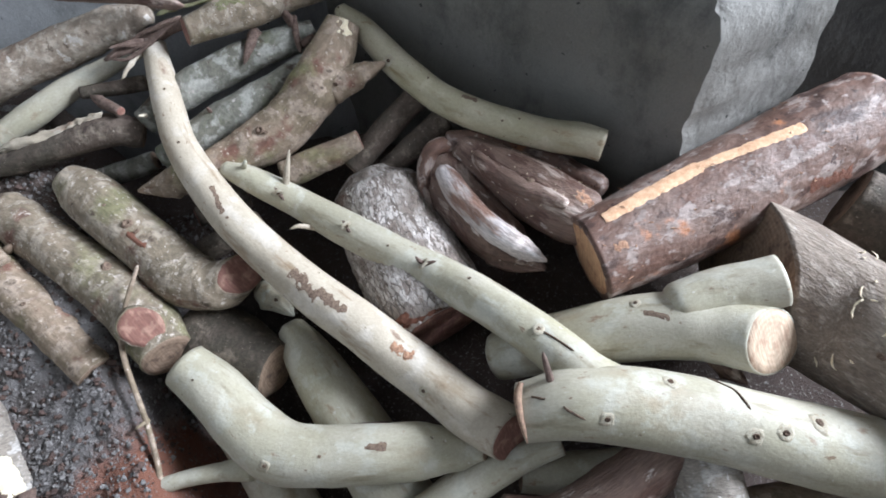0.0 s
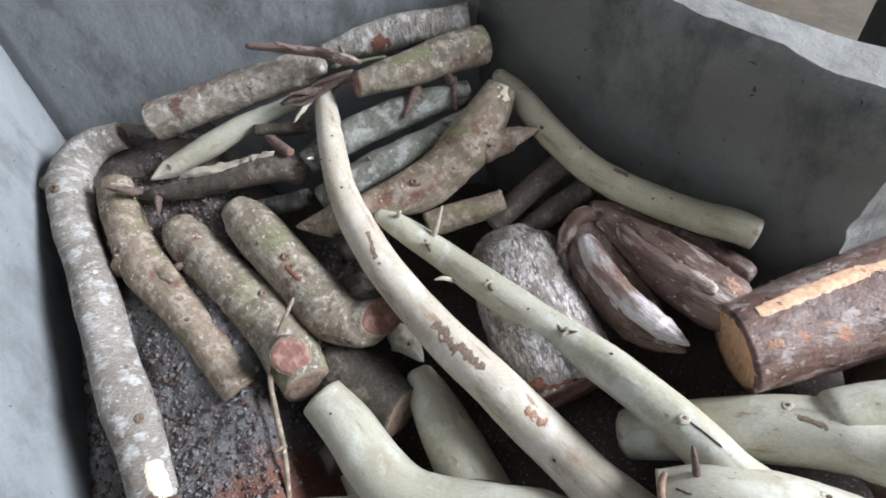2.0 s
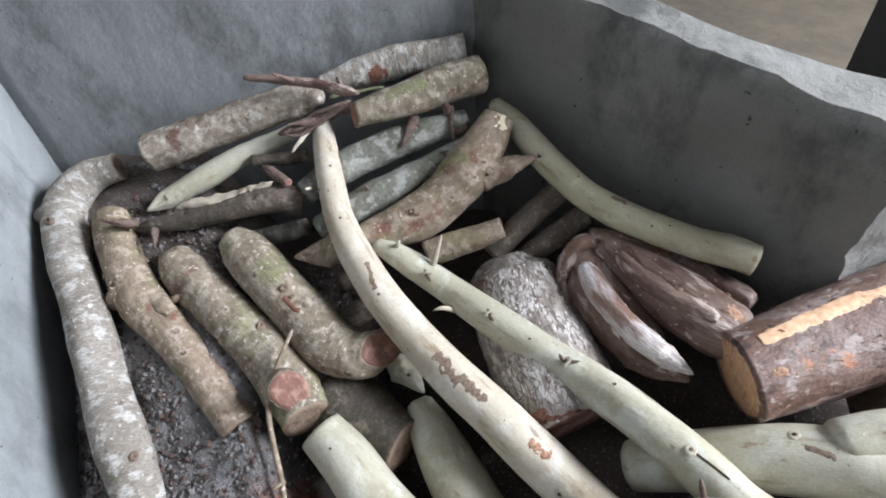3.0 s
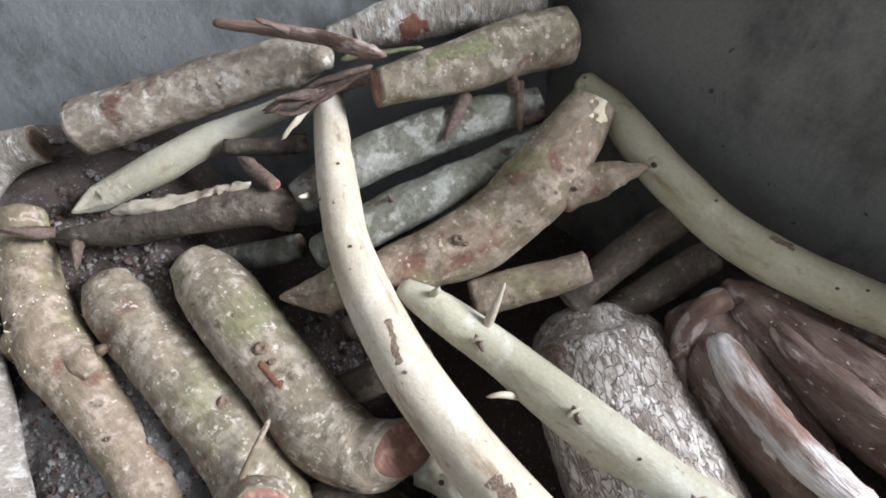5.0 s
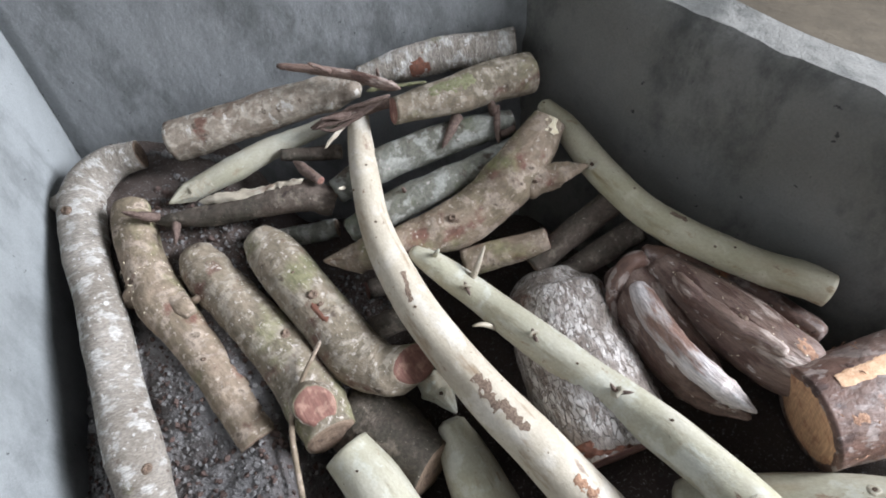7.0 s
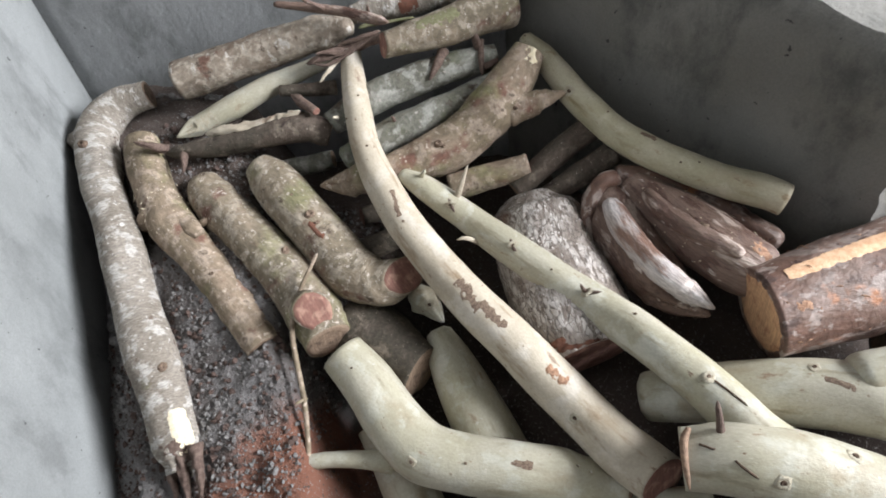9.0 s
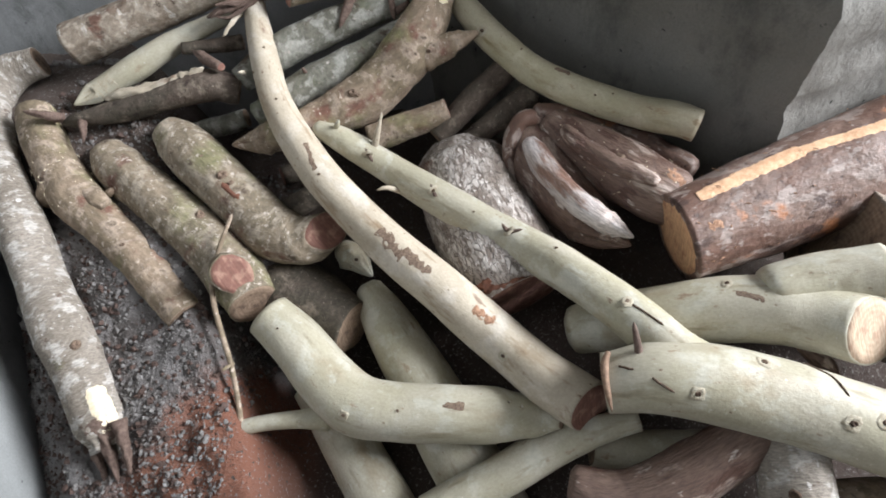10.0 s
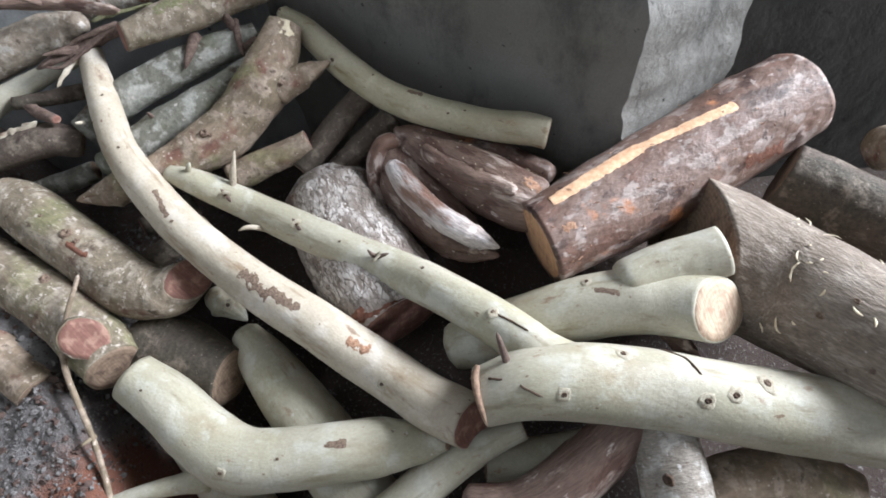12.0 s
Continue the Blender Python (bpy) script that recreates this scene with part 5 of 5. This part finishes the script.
wood("branch", "dark branch deep in the heap", BARK_DARK,
     [(-0.155, 0.725, 0.305, 0.0206), (-0.098, 0.764, 0.337, 0.0228), (-0.051, 0.793, 0.362, 0.0229)],
     ends=("cut", "cut"), cuts=(None, None))

wood("branch", "dim grey-green branch deep in the heap", BARK_BLUE,
     [(-0.679, 0.705, 0.331, 0.0160), (-0.627, 0.721, 0.334, 0.0187), (-0.567, 0.739, 0.343, 0.0167)],
     ends=("cut", "cut"), cuts=(None, None))

wood("branch", "dark mossy branch deep in the heap", BARK_DARK,
     [(-0.475, 0.584, 0.261, 0.0200), (-0.424, 0.612, 0.272, 0.0210), (-0.372, 0.636, 0.286, 0.0194)],
     ends=("cut", "cut"), cuts=(None, None))

wood("branch", "dark reddish branch stub behind the pole", BARK_DARK,
     [(-0.676, 0.807, 0.444, 0.0111), (-0.632, 0.821, 0.439, 0.0127), (-0.578, 0.844, 0.434, 0.0136)],
     ends=("cut", "cut"), cuts=(CUT_RED, None))

wood("branch", "dark branch with a red sawn end deep in the heap", BARK_DARK,
     [(-0.500, 0.666, 0.268, 0.0179), (-0.462, 0.694, 0.264, 0.0198), (-0.421, 0.720, 0.264, 0.0200)],
     ends=("cut", "cut"), cuts=(CUT_RED, None))


# ---- shavings and straw ----
def shavings(name, label, mat, count, seed, skin, span, length, thick):
    """Thin curled slivers lying on a log; skin: its tube, span: the stretch of it that they lie on."""
    rnd = random.Random(seed)
    verts, faces = [], []
    rows = len(skin.rows)
    for _ in range(count):
        i = int(rows * (span[0] + (span[1] - span[0]) * rnd.random()))
        high = sorted(range(skin.segs), key=lambda k: -skin.rows[i][k].z)[:max(2, skin.segs // 2)]
        j = high[int(len(high) * rnd.random())]
        p, up = skin.rows[i][j], skin.normal(i, j)
        flat = up.orthogonal().normalized()
        d = Matrix.Rotation(6.28 * rnd.random(), 3, up) @ flat
        side = up.cross(d)
        size = length * (0.35 + rnd.random() ** 2)
        curl = (rnd.random() - 0.3) * 2.0
        b = len(verts)
        for k in range(5):
            u = k / 4 - 0.5
            c = p + d * (size * u) + side * (size * curl * u * u) + up * (0.001 + size * (0.15 + 0.3 * rnd.random()) * (0.5 + u))
            w = thick * (1 - abs(u) * 1.2)
            for a, h in ((-1, 0), (1, 0), (0, 1)):
                verts.append(c + side * (a * w) + up * (h * w * 0.8))
        for k in range(4):
            for a in range(3):
                q = b + 3 * k
                faces.append((q + a, q + (a + 1) % 3, q + 3 + (a + 1) % 3, q + 3 + a))
    me = bpy.data.meshes.new(name)
    me.from_pydata(verts, [], faces)
    me.materials.append(mat)
    return tagged(new(name, me), label, "shavings", kind="stuff")


shavings("wood_shavings", "pale curled wood shavings lying on the striated log", CHIP, 34, 11, SKINS["thick grey-brown striated log"], (0.35, 0.95), 0.016, 0.0016)
shavings("bark_shavings", "reddish bark shavings on the hewn log", RAW, 40, 12, SKINS["thick dark red-barked log with a freshly hewn strip"], (0.02, 0.8), 0.010, 0.0013)
shavings("sawdust", "pale specks of sawdust on the twisted logs", CHIP, 60, 13, SKINS["gnarled reddish-brown weathered log"], (0.05, 0.95), 0.004, 0.0009)
shavings("lichen_flakes", "pale lichen flakes on the kinked log", CHIP, 30, 14, SKINS["kinked greenish-brown log with a knobbly elbow"], (0.25, 0.5), 0.006, 0.0012)
